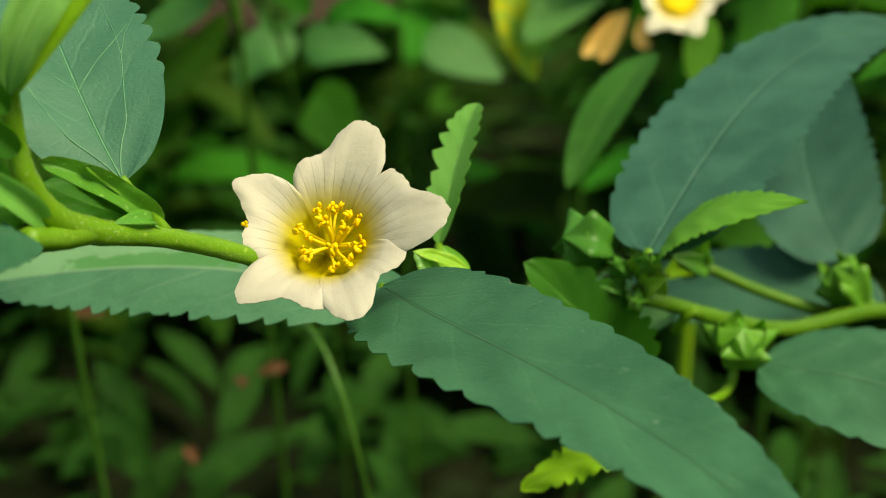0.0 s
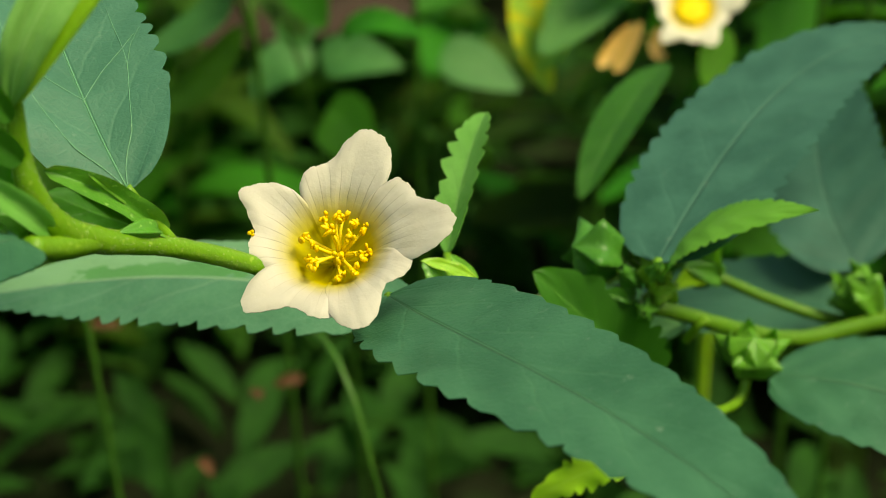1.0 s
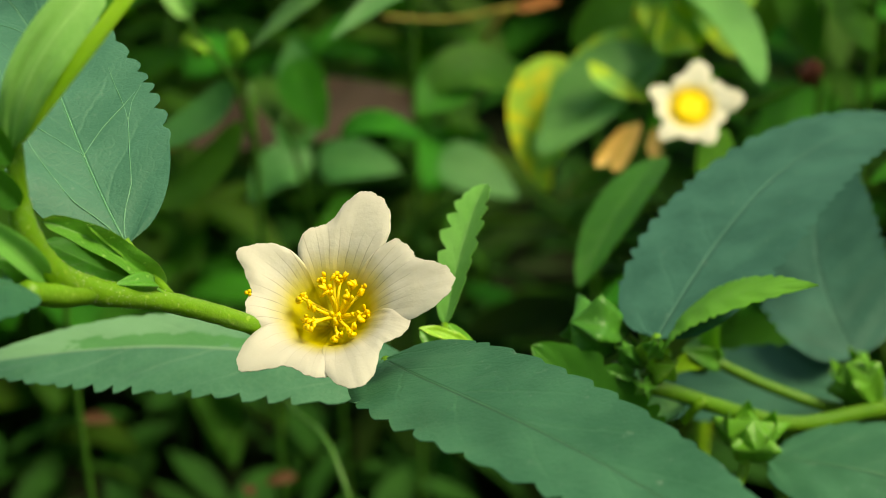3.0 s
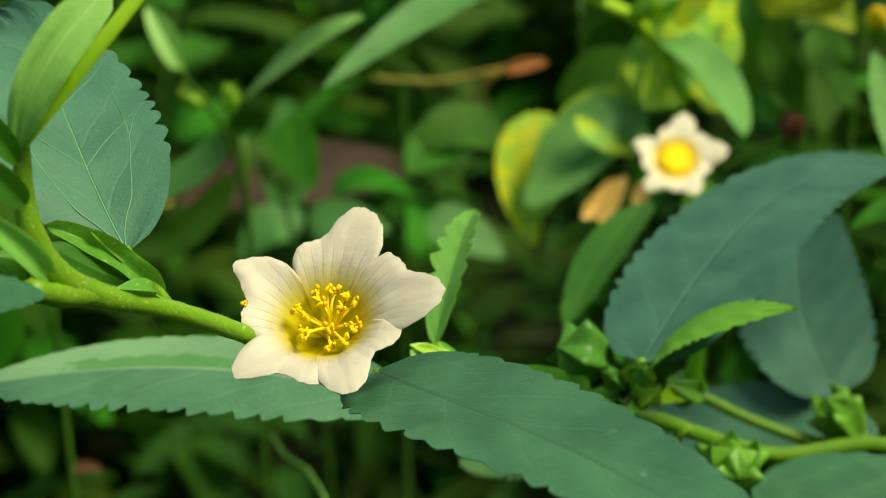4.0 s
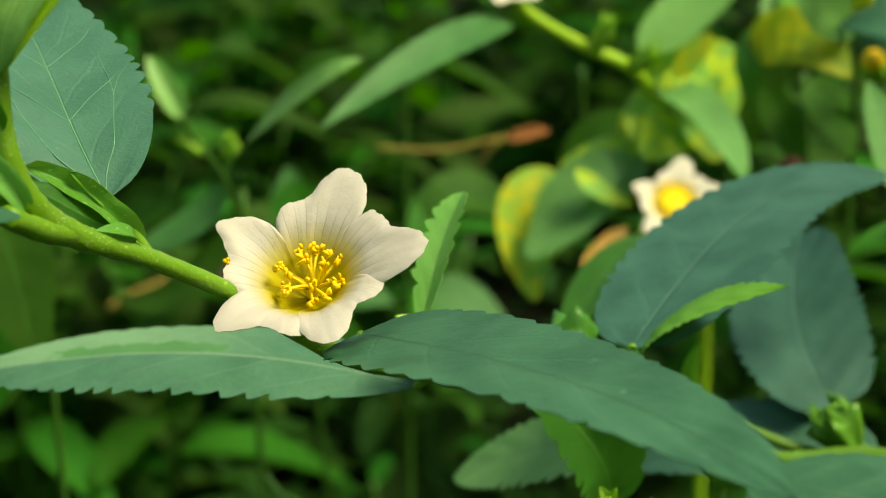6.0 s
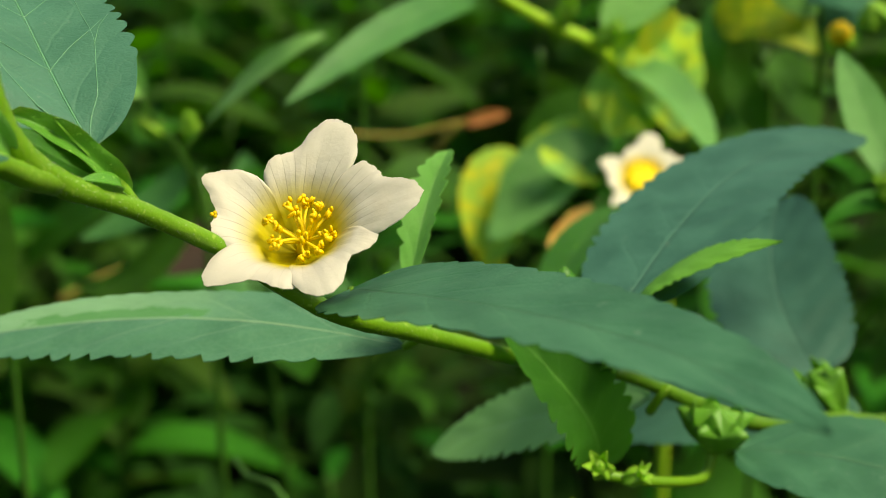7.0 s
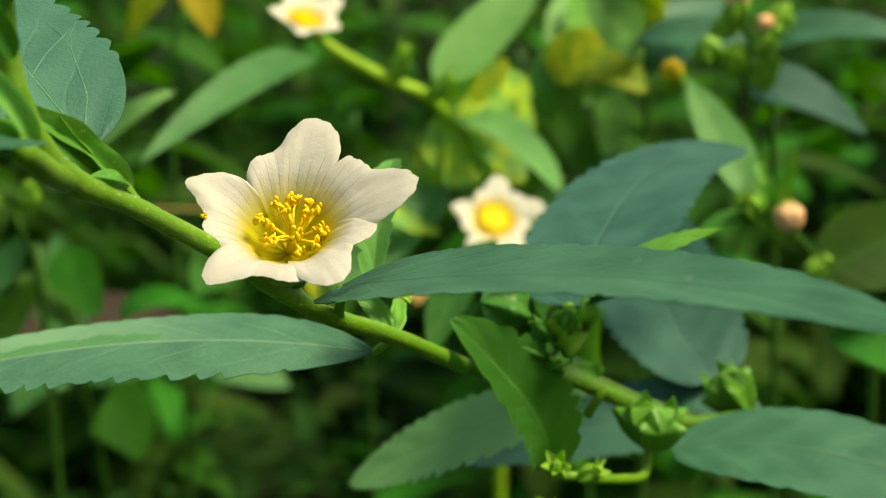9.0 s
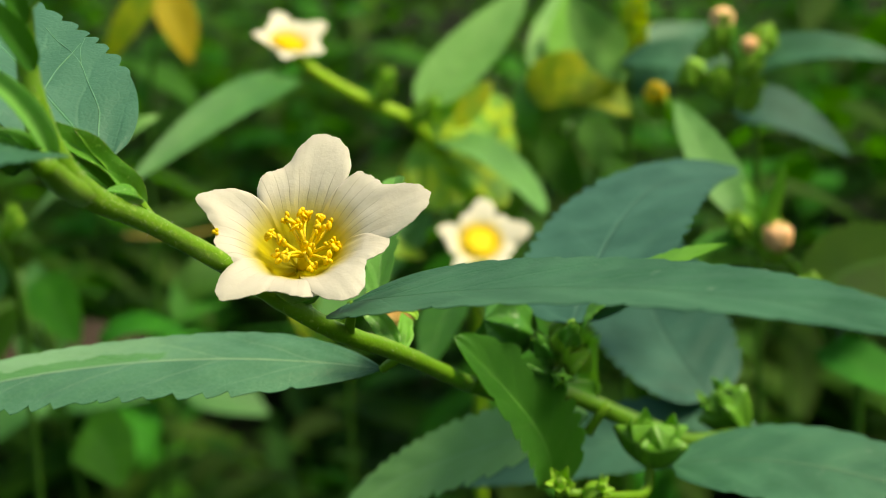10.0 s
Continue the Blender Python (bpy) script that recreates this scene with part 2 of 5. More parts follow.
BUD_RED = stem_material("bud_red", (0.09, 0.02, 0.015), (0.16, 0.04, 0.025), (0.2, 0.09, 0.05))
VEIN = stem_material("vein_pale", (0.085, 0.25, 0.135), (0.12, 0.3, 0.165), (0.2, 0.38, 0.22))
HAIR = stem_material("plant_hair", (0.45, 0.55, 0.35), (0.55, 0.6, 0.45), (0.6, 0.65, 0.5))


def petal_material(name, pale, heart, heart_at, lines=0.42):
    k = Mat(name, 0.55, 0.3)
    uv = k.t.nodes.new("ShaderNodeUVMap")
    sep = k.t.nodes.new("ShaderNodeSeparateXYZ")
    k.link(uv.outputs[0], sep.inputs[0])
    u, v = sep.outputs[0], sep.outputs[1]
    grain = k.noise(700.0, 4)
    wob = k.math("MULTIPLY_ADD", k.noise(300.0, 2), 0.05, -0.025)
    f = k.math("ABSOLUTE", k.math("SUBTRACT", k.math("FRACT", k.math("MULTIPLY", k.math("ADD", u, wob), 9.0)), 0.5))
    thin = k.math("SUBTRACT", 1.0, k.ramp(f, 0.0, 0.075))
    reach = k.math("MULTIPLY", k.ramp(v, 0.36, 0.52), k.math("SUBTRACT", 1.0, k.ramp(k.math("ADD", v, k.math("MULTIPLY", grain, 0.3)), 0.55, 0.95)))
    body = k.mix(k.math("MULTIPLY", grain, 0.7), pale, tuple(c * 0.9 for c in pale))
    body = k.mix(k.math("SUBTRACT", 1.0, k.ramp(k.math("MULTIPLY_ADD", grain, 0.08, v), heart_at, heart_at + 0.27)), body, heart)
    body = k.mix(k.math("MULTIPLY", k.math("MULTIPLY", thin, reach), lines), body, (0.17, 0.12, 0.06))
    stain = k.math("MULTIPLY", k.ramp(k.noise(210.0, 5, 0.65), 0.52, 0.72), k.ramp(v, 0.35, 0.6))
    body = k.mix(k.math("MULTIPLY", stain, 0.09), body, (0.5, 0.36, 0.18))
    body = k.mix(k.math("MULTIPLY", k.ramp(k.noise(2600.0, 3), 0.62, 0.74), 0.10), body, (0.45, 0.36, 0.22))
    k.colour(body)
    crepe = k.math("MULTIPLY", k.noise(1900.0, 3), 0.5)
    k.bump(k.math("ADD", crepe, k.math("ADD", k.math("MULTIPLY", f, 0.5), k.math("MULTIPLY", grain, 0.6))), 0.5, 0.0002)
    return k.translucent(0.4, (0.97, 0.92, 0.76), 0.35).m


PETAL = petal_material("petal_cream", (0.765, 0.71, 0.645), (0.63, 0.54, 0.02), 0.36, 0.7)
PETAL_LOW = petal_material("petal_cream_plain", (0.765, 0.71, 0.645), (0.63, 0.54, 0.02), 0.36, 0.22)
# paler than the near petals: brighter light on the far flowers, painted in
PETAL_FAR_LIT = petal_material("petal_far_lit", (0.95, 0.9, 0.78), (0.9, 0.66, 0.012), 0.4, 0.05)


def plain(name, a, b, scale=600.0, rough=0.5, bump=0.3):
    k = Mat(name, rough, 0.4)
    k.colour(k.mix(k.noise(scale, 4), a, b))
    k.bump(k.noise(scale * 2, 4), bump, 0.0003)
    return k.m


ANTHER = plain("anther_yellow", (0.75, 0.45, 0.005), (0.9, 0.62, 0.02), 2500.0, 0.6)
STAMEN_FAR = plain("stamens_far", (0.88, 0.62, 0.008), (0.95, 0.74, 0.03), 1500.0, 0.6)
FILAMENT = plain("filament_yellow", (0.75, 0.55, 0.02), (0.85, 0.66, 0.05), 1500.0, 0.5)
PINK = plain("bud_pink", (0.72, 0.3, 0.09), (0.9, 0.6, 0.38), 260.0)
WITHER = plain("petal_withered", (0.58, 0.32, 0.05), (0.85, 0.58, 0.22), 200.0)
TWIG = plain("twig_brown", (0.22, 0.19, 0.03), (0.34, 0.25, 0.05), 300.0)


def soil_material():
    k = Mat("soil", 0.95, 0.1)
    # near-black base with slightly greener spots
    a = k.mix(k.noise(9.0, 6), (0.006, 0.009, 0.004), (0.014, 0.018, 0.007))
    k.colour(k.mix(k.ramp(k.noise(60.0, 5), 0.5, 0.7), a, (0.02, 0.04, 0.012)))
    k.bump(k.noise(45.0, 6), 0.8, 0.01)
    return k.m


SOIL = soil_material()

# ---- building blocks ----
V = Vector


def data(name, verts, faces, material, uvs=None, smooth=True, rim=None):
    if rim is not None:
        # the narrow edge of a blade has its own corners, so that it stays crisp
        verts, faces, twin = list(verts), list(faces), {}
        for i in range(rim, len(faces)):
            for q in faces[i]:
                if q not in twin:
                    twin[q] = len(verts)
                    verts.append(verts[q])
            faces[i] = tuple(twin[q] for q in faces[i])
        uvs = uvs and list(uvs) + [uvs[q] for q in twin]
    me = bpy.data.meshes.new(name)
    me.from_pydata([tuple(v) for v in verts], [], faces)
    me.materials.append(material)
    if uvs is not None:
        layer = me.uv_layers.new(name="UVMap")
        at = np.empty(len(me.loops), dtype=np.int32)
        me.loops.foreach_get("vertex_index", at)
        layer.data.foreach_set("uv", np.asarray(uvs, dtype=np.float32)[at].ravel())
    me.polygons.foreach_set("use_smooth", [smooth] * len(me.polygons))
    me.update()
    return me


def part(name, me, parent, label=""):
    """A mesh as one part under a thing or under another part."""
    ob = new(name, me)
    ob.parent = parent
    return tagged(ob, label) if label else ob


def thing(name, at, label, category, group=""):
    ob = new(name)
    ob.location = at
    ob.empty_display_size = 0.01
    return tagged(ob, label, category, group)


def local(points, at):
    return np.asarray(points, float) - np.asarray(at, float)


def rib(P, s):
    """A cubic arc through its four control points, and its direction."""
    P, s = np.asarray(P, float), s[:, None]
    c = (1 - s) ** 3 * P[0] + 3 * (1 - s) ** 2 * s * P[1] + 3 * (1 - s) * s * s * P[2] + s**3 * P[3]
    d = 3 * (1 - s) ** 2 * (P[1] - P[0]) + 6 * (1 - s) * s * (P[2] - P[1]) + 3 * s * s * (P[3] - P[2])
    return c, d / np.linalg.norm(d, axis=1)[:, None]


def blade(name, P, normal, twist, width, fold, p, r, material, teeth=14, tooth=0.08, across=6, thick=0.00007, wave=0.0, seed=0, first=0.12, scallop=False, pleat=0.0):
    """A leaf blade along a midrib: P the rib's control points, normal its upper side, width the half-width, fold the lift of its halves,
    p and r the fullness towards base and tip. Toothed margins, lifted between its side veins, with real thickness."""
    rng = np.random.default_rng(seed)
    per = 4 if teeth else 1
    n = max(teeth * per, 14)
    s = np.linspace(0, 1, n + 1)
    if teeth:
        cut = np.cumsum(0.6 + 0.8 * rng.random(teeth))
        s = np.interp(np.arange(n + 1) / per, np.arange(teeth + 1), np.concatenate([[0], cut / cut[-1]])) if n == teeth * per else s
    c, T = rib(P, s)
    normal = np.asarray(normal, float)
    N = normal - (T @ normal)[:, None] * T
    N /= np.linalg.norm(N, axis=1)[:, None]
    A = np.cross(T, N)
    a = (twist * (s - 0.5))[:, None]
    A, N = A * np.cos(a) + N * np.sin(a), N * np.cos(a) - A * np.sin(a)
    pk = p / (p + r)
    W = abs(width) * (np.clip(s, 1e-4, 1) / pk) ** p * (np.clip(1 - s, 1e-4, 1) / (1 - pk)) ** r
    A = A * np.sign(width)
    vs = np.linspace(-1, 1, 2 * across + 1)
    top, uv = [], []
    saw = np.ones((2, n + 1))
    if teeth:
        k = np.arange(n + 1)
        shape = np.array([0.0, 0.75, 1.0, 0.85]) if scallop else np.array([0.0, 0.5, 0.85, 1.0])
        for side in (0, 1):
            bite = tooth[side] if isinstance(tooth, tuple) else tooth
            depth = bite * (0.35 + 1.0 * rng.random(n // per + 1))[k // per] * (s > first) * np.clip((1 - s) / 0.15, 0, 1)
            saw[side] = 1 + depth * (shape[(k + 2 * side) % per] - 0.6)
    for i in range(n + 1):
        for v in vs:
            w = W[i] * (1 + (saw[int(v > 0), i] - 1) * max(0.0, (abs(v) - 0.6) / 0.4))
            lift = wave * math.sin(s[i] * 17 + v * 2.2 + seed) * abs(v) * abs(width)
            puff = 0.075 * abs(width) * math.sin((s[i] * 6 - abs(v) * 1.3) * 2 * math.pi) * abs(v) * (1 - abs(v))
            top.append(c[i] + A[i] * v * w * math.cos(fold) + N[i] * (abs(v) ** 1.15 * w * math.sin(fold) + lift + puff + pleat * abs(width) * math.cos(v * 9.4) * math.sin(math.pi * min(1.0, s[i] + 0.15))))
            uv.append((0.5 + 0.5 * v, s[i]))
    m = len(vs)
    low = [q - N[j // m] * thick for j, q in enumerate(top)]
    faces, o = [], len(top)
    for i in range(n):
        for j in range(m - 1):
            q = i * m + j
            faces.append((q, q + 1, q + m + 1, q + m))
            faces.append((o + q + m, o + q + m + 1, o + q + 1, o + q))
    body = len(faces)
    for i in range(n):
        for j in (0, m - 1):
            q = i * m + j
            faces.append((q, q + m, o + q + m, o + q) if j == 0 else (q + m, q, o + q, o + q + m))
    if width < 0:
        faces = [f[::-1] for f in faces]
    return data(name, top + low, faces, material, uv + uv, rim=body)


def vein_net(P, normal, twist, width, fold, p, r, material, thick=0.00006, pairs=3):
    """Raised veins on the upper side of a blade: the midrib, a pair from its foot and side veins that fork."""
    lines = [([(0.0, 0), (0.3, 0), (0.6, 0), (0.96, 0)], 1.7)]
    for e in (-1, 1):
        lines.append(([(0.005, 0.02 * e), (0.12, 0.42 * e), (0.3, 0.6 * e), (0.5, 0.66 * e)], 1.2))
        lines.append(([(0.3, 0.6 * e), (0.36, 0.72 * e), (0.41, 0.9 * e)], 0.7))
        for k in range(pairs):
            a = 0.24 + 0.66 * k / pairs
            lines.append(([(a, 0.0), (a + 0.06, 0.3 * e), (a + 0.11, 0.6 * e), (a + 0.15, 0.8 * e)], 0.9))
    verts, faces = [], []
    normal = np.asarray(normal, float)
    pk = p / (p + r)
    for line, fat in lines:
        q = np.array([(min(a, 0.985), b) for a, b in line])
        n = 10
        x = np.linspace(0, 1, n)
        s, v = np.interp(x, np.linspace(0, 1, len(q)), q[:, 0]), np.interp(x, np.linspace(0, 1, len(q)), q[:, 1])
        c, T = rib(P, s)
        N = normal - (T @ normal)[:, None] * T
        N /= np.linalg.norm(N, axis=1)[:, None]
        A = np.cross(T, N)
        a = (twist * (s - 0.5))[:, None]
        A, N = A * np.cos(a) + N * np.sin(a), N * np.cos(a) - A * np.sin(a)
        W = (abs(width) * (np.clip(s, 1e-4, 1) / pk) ** p * (np.clip(1 - s, 1e-4, 1) / (1 - pk)) ** r)[:, None]
        v = v[:, None]
        puff = 0.075 * abs(width) * np.sin((s[:, None] * 6 - np.abs(v) * 1.3) * 2 * math.pi) * np.abs(v) * (1 - np.abs(v))
        at = c + A * np.sign(width) * v * W * math.cos(fold) + N * (np.abs(v) ** 1.15 * W * math.sin(fold) + puff + thick * 0.3)
        tv, tf = tube([V(k) for k in at], [thick * fat, thick * fat * 0.5], 2, 5)
        faces += [tuple(i + len(verts) for i in f) for f in tf]
        verts += tv
    return data("vein_net", verts, faces, material)


def smooth_path(points, steps):
    """A Catmull-Rom line through points."""
    P = [V(p) for p in points]
    P = [P[0] * 2 - P[1]] + P + [P[-1] * 2 - P[-2]]
    out = []
    for i in range(1, len(P) - 2):
        for k in range(steps):
            t = k / steps
            out.append(0.5 * ((2 * P[i]) + (P[i + 1] - P[i - 1]) * t + (2 * P[i - 1] - 5 * P[i] + 4 * P[i + 1] - P[i + 2]) * t * t + (3 * P[i] - P[i - 1] - 3 * P[i + 1] + P[i + 2]) * t**3))
    return out + [P[-2]]


def tube(points, radii, steps=6, sides=10, knobs=0.0, caps=True):
    """Vertices and faces of a round, tapered, slightly uneven stalk."""
    line = smooth_path(points, steps)
    n = len(line)
    rad = np.interp(np.linspace(0, 1, n), np.linspace(0, 1, len(radii)), radii)
    verts, faces, up = [], [], V((0.31, 0.2, 0.93))
    for i, q in enumerate(line):
        d = (line[min(i + 1, n - 1)] - line[max(i - 1, 0)]).normalized()
        side = d.cross(up).normalized()
        up = side.cross(d).normalized()
        for k in range(sides):
            a = 2 * math.pi * k / sides
            r = rad[i] * (1 + knobs * noise.noise(V((i * 0.7, k * 1.3, n))))
            verts.append(q + (side * math.cos(a) + up * math.sin(a)) * r)
    for i in range(n - 1):
        for k in range(sides):
            a, b = i * sides + k, i * sides + (k + 1) % sides
            faces.append((a, b, b + sides, a + sides))
    if caps:
        faces.append(tuple(range(sides))[::-1])
        faces.append(tuple(range((n - 1) * sides, n * sides)))
    return verts, faces


def stalk(name, points, radii, material, at, steps=6, sides=10, knobs=0.12):
    v, f = tube([V(p) - V(at) for p in points], radii, steps, sides, knobs)
    return data(name, v, f, material)


def turned(axis, spin=0.0):
    """The turn that brings z onto axis."""
    z = V(axis).normalized()
    x = V((1, 0, 0)) if abs(z.x) < 0.9 else V((0, 1, 0))
    x = (x - z * x.dot(z)).normalized()
    return Matrix((x, z.cross(x), z)).transposed() @ Matrix.Rotation(spin, 3, "Z")


# ---- flower ----
# each petal: how its two margins lie over (1) or under (-1) its neighbours, the lift of its tip, and its outline as turns (degrees) and reaches
PETALS = [
    (-1, -1, 0.02, (42, 0.50), (49, 0.80), (57, 0.955), (65, 1.045), (75, 1.075), (83, 0.96), (90, 0.80), (98, 0.755), (109, 0.745), (118, 0.67), (126, 0.50)),
    (1, -1, 0.03, (121, 0.50), (126, 0.66), (133, 0.81), (142, 0.93), (150, 1.015), (156, 0.86), (169, 0.705), (179, 0.745), (188, 0.74), (200, 0.65), (207, 0.50)),
    (1, -1, -0.05, (198, 0.50), (203, 0.70), (210, 0.87), (217, 0.99), (223, 1.01), (230, 0.88), (240, 0.735), (249, 0.735), (258, 0.785), (268, 0.79), (277, 0.72), (284, 0.50)),
    (1, 1, -0.02, (263, 0.50), (269, 0.72), (275, 0.85), (281, 0.94), (287, 0.985), (293, 0.97), (299, 0.90), (306, 0.77), (314, 0.70), (327, 0.785), (338, 0.79), (349, 0.50)),
    (-1, 1, 0.06, (332, 0.50), (338, 0.78), (345, 0.95), (352, 1.07), (359, 1.11), (367, 1.04), (374, 0.92), (381, 0.82), (392, 0.825), (403, 0.785), (412, 0.50)),
]


def petal(first, last, lift, *keys, size, cup, seed, material, nr=16, na=64):
    """One oblique two-lobed petal of a flower that opens along z: a deep cup that spreads into a flat rim."""
    ks, kr = np.array(keys).T
    ang = np.linspace(ks[0], ks[-1], na)
    rad = np.interp(ang, ks, kr)
    for _ in range(3 if na > 40 else 1):
        rad[1:-1] = (rad[:-2] + 2 * rad[1:-1] + rad[2:]) / 4
    rad = rad * (1 + 0.006 * np.sin(ang * 0.9 + seed) + 0.004 * np.sin(ang * 2.3 + seed))
    wall = np.interp(np.linspace(0, 1.2, 61), [0.05, 0.15, 0.28, 0.42, 0.56, 0.73, 1.0, 1.2], [-1.0, -0.93, -0.72, -0.42, -0.19, -0.05, 0.08, 0.12])
    for _ in range(4):
        wall[1:-1] = (wall[:-2] + 2 * wall[1:-1] + wall[2:]) / 4
    verts, uv, faces = [], [], []
    for side in (0, 1):
        for i in range(nr + 1):
            for j in range(na):
                k = i / nr
                u = j / (na - 1)
                r = (0.02 + 0.98 * k) * rad[j]
                a = radians(ang[j])
                z = cup * float(np.interp(r, np.linspace(0, 1.2, 61), wall)) + 0.15 * r * math.cos(a)
                z += lift * max(0.0, (r - 0.55) / 0.45) ** 1.5
                edge = first * max(0.0, 1 - u / 0.28) ** 1.3 + last * max(0.0, 1 - (1 - u) / 0.28) ** 1.3
                z += 0.030 * edge * min(1.0, 0.2 + 1.2 * k)
                z += 0.020 * math.sin(u * 8 + seed) * k * k + 0.008 * math.sin(k * 7 + u * 15 + seed)
                z -= 0.028 * max(0.0, (k - 0.82) / 0.18) ** 2
                z -= 0.009 * side
                verts.append((size * r * math.cos(a), size * r * math.sin(a), size * z))
                uv.append((u, r))
    m, o = na, (nr + 1) * na
    for i in range(nr):
        for j in range(m - 1):
            q = i * m + j
            faces.append((q, q + m, q + m + 1, q + 1))
            faces.append((o + q, o + q + 1, o + q + m + 1, o + q + m))
    body = len(faces)
    for j in range(m - 1):
        q = nr * m + j
        faces.append((q, o + q, o + q + 1, q + 1))
    for i in range(nr):
        for j in (0, m - 1):
            q = i * m + j
            faces.append((q, o + q, o + q + m, q + m) if j == 0 else (q + m, o + q + m, o + q, q))
    return data("petal", verts, faces, material, uv, rim=body)


def blob(verts, faces, at, axes, rot, rings=6, sides=8):
    """Adds an egg-shaped body to verts and faces."""
    o = len(verts)
    for i in range(rings + 1):
        th = math.pi * i / rings
        for k in range(sides):
            a = 2 * math.pi * k / sides
            q = V((axes[0] * math.sin(th) * math.cos(a), axes[1] * math.sin(th) * math.sin(a), axes[2] * math.cos(th)))
            verts.append(V(at) + rot @ q)
    for i in range(rings):
        for k in range(sides):
            a, b = o + i * sides + k, o + i * sides + (k + 1) % sides
            faces.append((a, b, b + sides, a + sides))


def stamen(base, tip, bend, rng, thick, head):
    v, f = tube([base, (V(base) + V(tip)) / 2 + V(bend), tip], [thick, thick * 0.8], 4, 6)
    n = len(f)
    for e in range(6):
        off = V((rng.uniform(-1, 1), rng.uniform(-1, 1), rng.uniform(-0.5, 0.5))).normalized() * head * rng.uniform(0.2, 0.8)
        rot = Euler((rng.uniform(0, 6), rng.uniform(0, 6), rng.uniform(0, 6))).to_matrix()
        blob(v, f, V(tip) + off, (head * rng.uniform(0.45, 0.75), head * rng.uniform(0.22, 0.36), head * rng.uniform(0.2, 0.32)), rot, 4, 6)
    me = data("stamen", v, f, FILAMENT)
    me.materials.append(ANTHER)
    me.polygons.foreach_set("material_index", [int(i >= n) for i in range(len(f))])
    return me


def flower(parent, at, axis, spin, size, cup, full=True, label=""):
    """A five-petalled flower under a plant: petals, stamens, calyx."""
    head = new("flower")
    head.parent = parent
    head.matrix_basis = Matrix.Translation(V(at)) @ turned(axis, spin=spin).to_4x4()
    tagged(head, label)
    mat = PETAL if full else PETAL_FAR_LIT
    for i, row in enumerate(PETALS):
        part("petal", petal(*row, size=size, cup=cup, seed=i + 1.0, material=PETAL_LOW if full and i in (2, 3) else mat, nr=24 if full else 8, na=80 if full else 24), head)
    rng = random.Random(5)
    low = -cup * size
    if full:
        v, f = tube([(0.03 * size, 0, low * 1.0), (0.05 * size, 0, low * 0.66)], [size * 0.06, size * 0.045], 3, 8)
        part("stamen_column", data("stamen_column", v, f, FILAMENT), head, "short pale yellow column")
        for i in range(16):
            a, tilt = i * 2.4 + rng.uniform(-0.25, 0.25), 0.15 + 0.98 * math.sqrt((i + 0.5) / 16)
            reach = size * rng.uniform(0.27, 0.37)
            d = V((math.sin(tilt) * math.cos(a), math.sin(tilt) * math.sin(a), math.cos(tilt)))
            b = V((0.05 * size + 0.025 * size * math.cos(a), 0.025 * size * math.sin(a), low * rng.uniform(0.66, 0.76)))
            part("stamen", stamen(b, b + d * reach, V((rng.uniform(-1, 1), rng.uniform(-1, 1), 0.8)) * size * 0.025, rng, size * 0.018, size * rng.uniform(0.066, 0.084)), head)
    else:
        v, f = [], []
        blob(v, f, (0, 0, low * 0.4), (size * 0.36, size * 0.36, size * 0.03), Matrix.Identity(3), 6, 12)
        for i in range(40):
            a, r = i * 2.4, size * 0.36 * math.sqrt(i / 40)
            blob(v, f, (r * math.cos(a), r * math.sin(a), low * 0.33), (size * 0.045,) * 3, Matrix.Identity(3), 4, 6)
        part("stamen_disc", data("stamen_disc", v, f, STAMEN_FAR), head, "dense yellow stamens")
    v, f = tube([(0, 0, low * 1.75), (0, 0, low * 1.5), (0, 0, low * 1.2)], [size * 0.06, size * 0.22, size * 0.2], 4, 10)
    part("calyx", data("calyx", v, f, CALYX), head, "green cup behind the petals")
    for i in range(5):
        a = radians(72 * i + 40)
        d = V((math.cos(a), math.sin(a), 0))
        P = [d * size * 0.2 + V((0, 0, low * 1.3)), d * size * 0.33 + V((0, 0, low * 1.1)), d * size * 0.42 + V((0, 0, low * 0.98)), d * size * 0.5 + V((0, 0, low * 0.9))]
        part("sepal", blade("sepal", P, (0, 0, 1), 0, size * 0.2, 0.2, 0.15, 0.9, CALYX, 0, 0, 3), head)
    return head


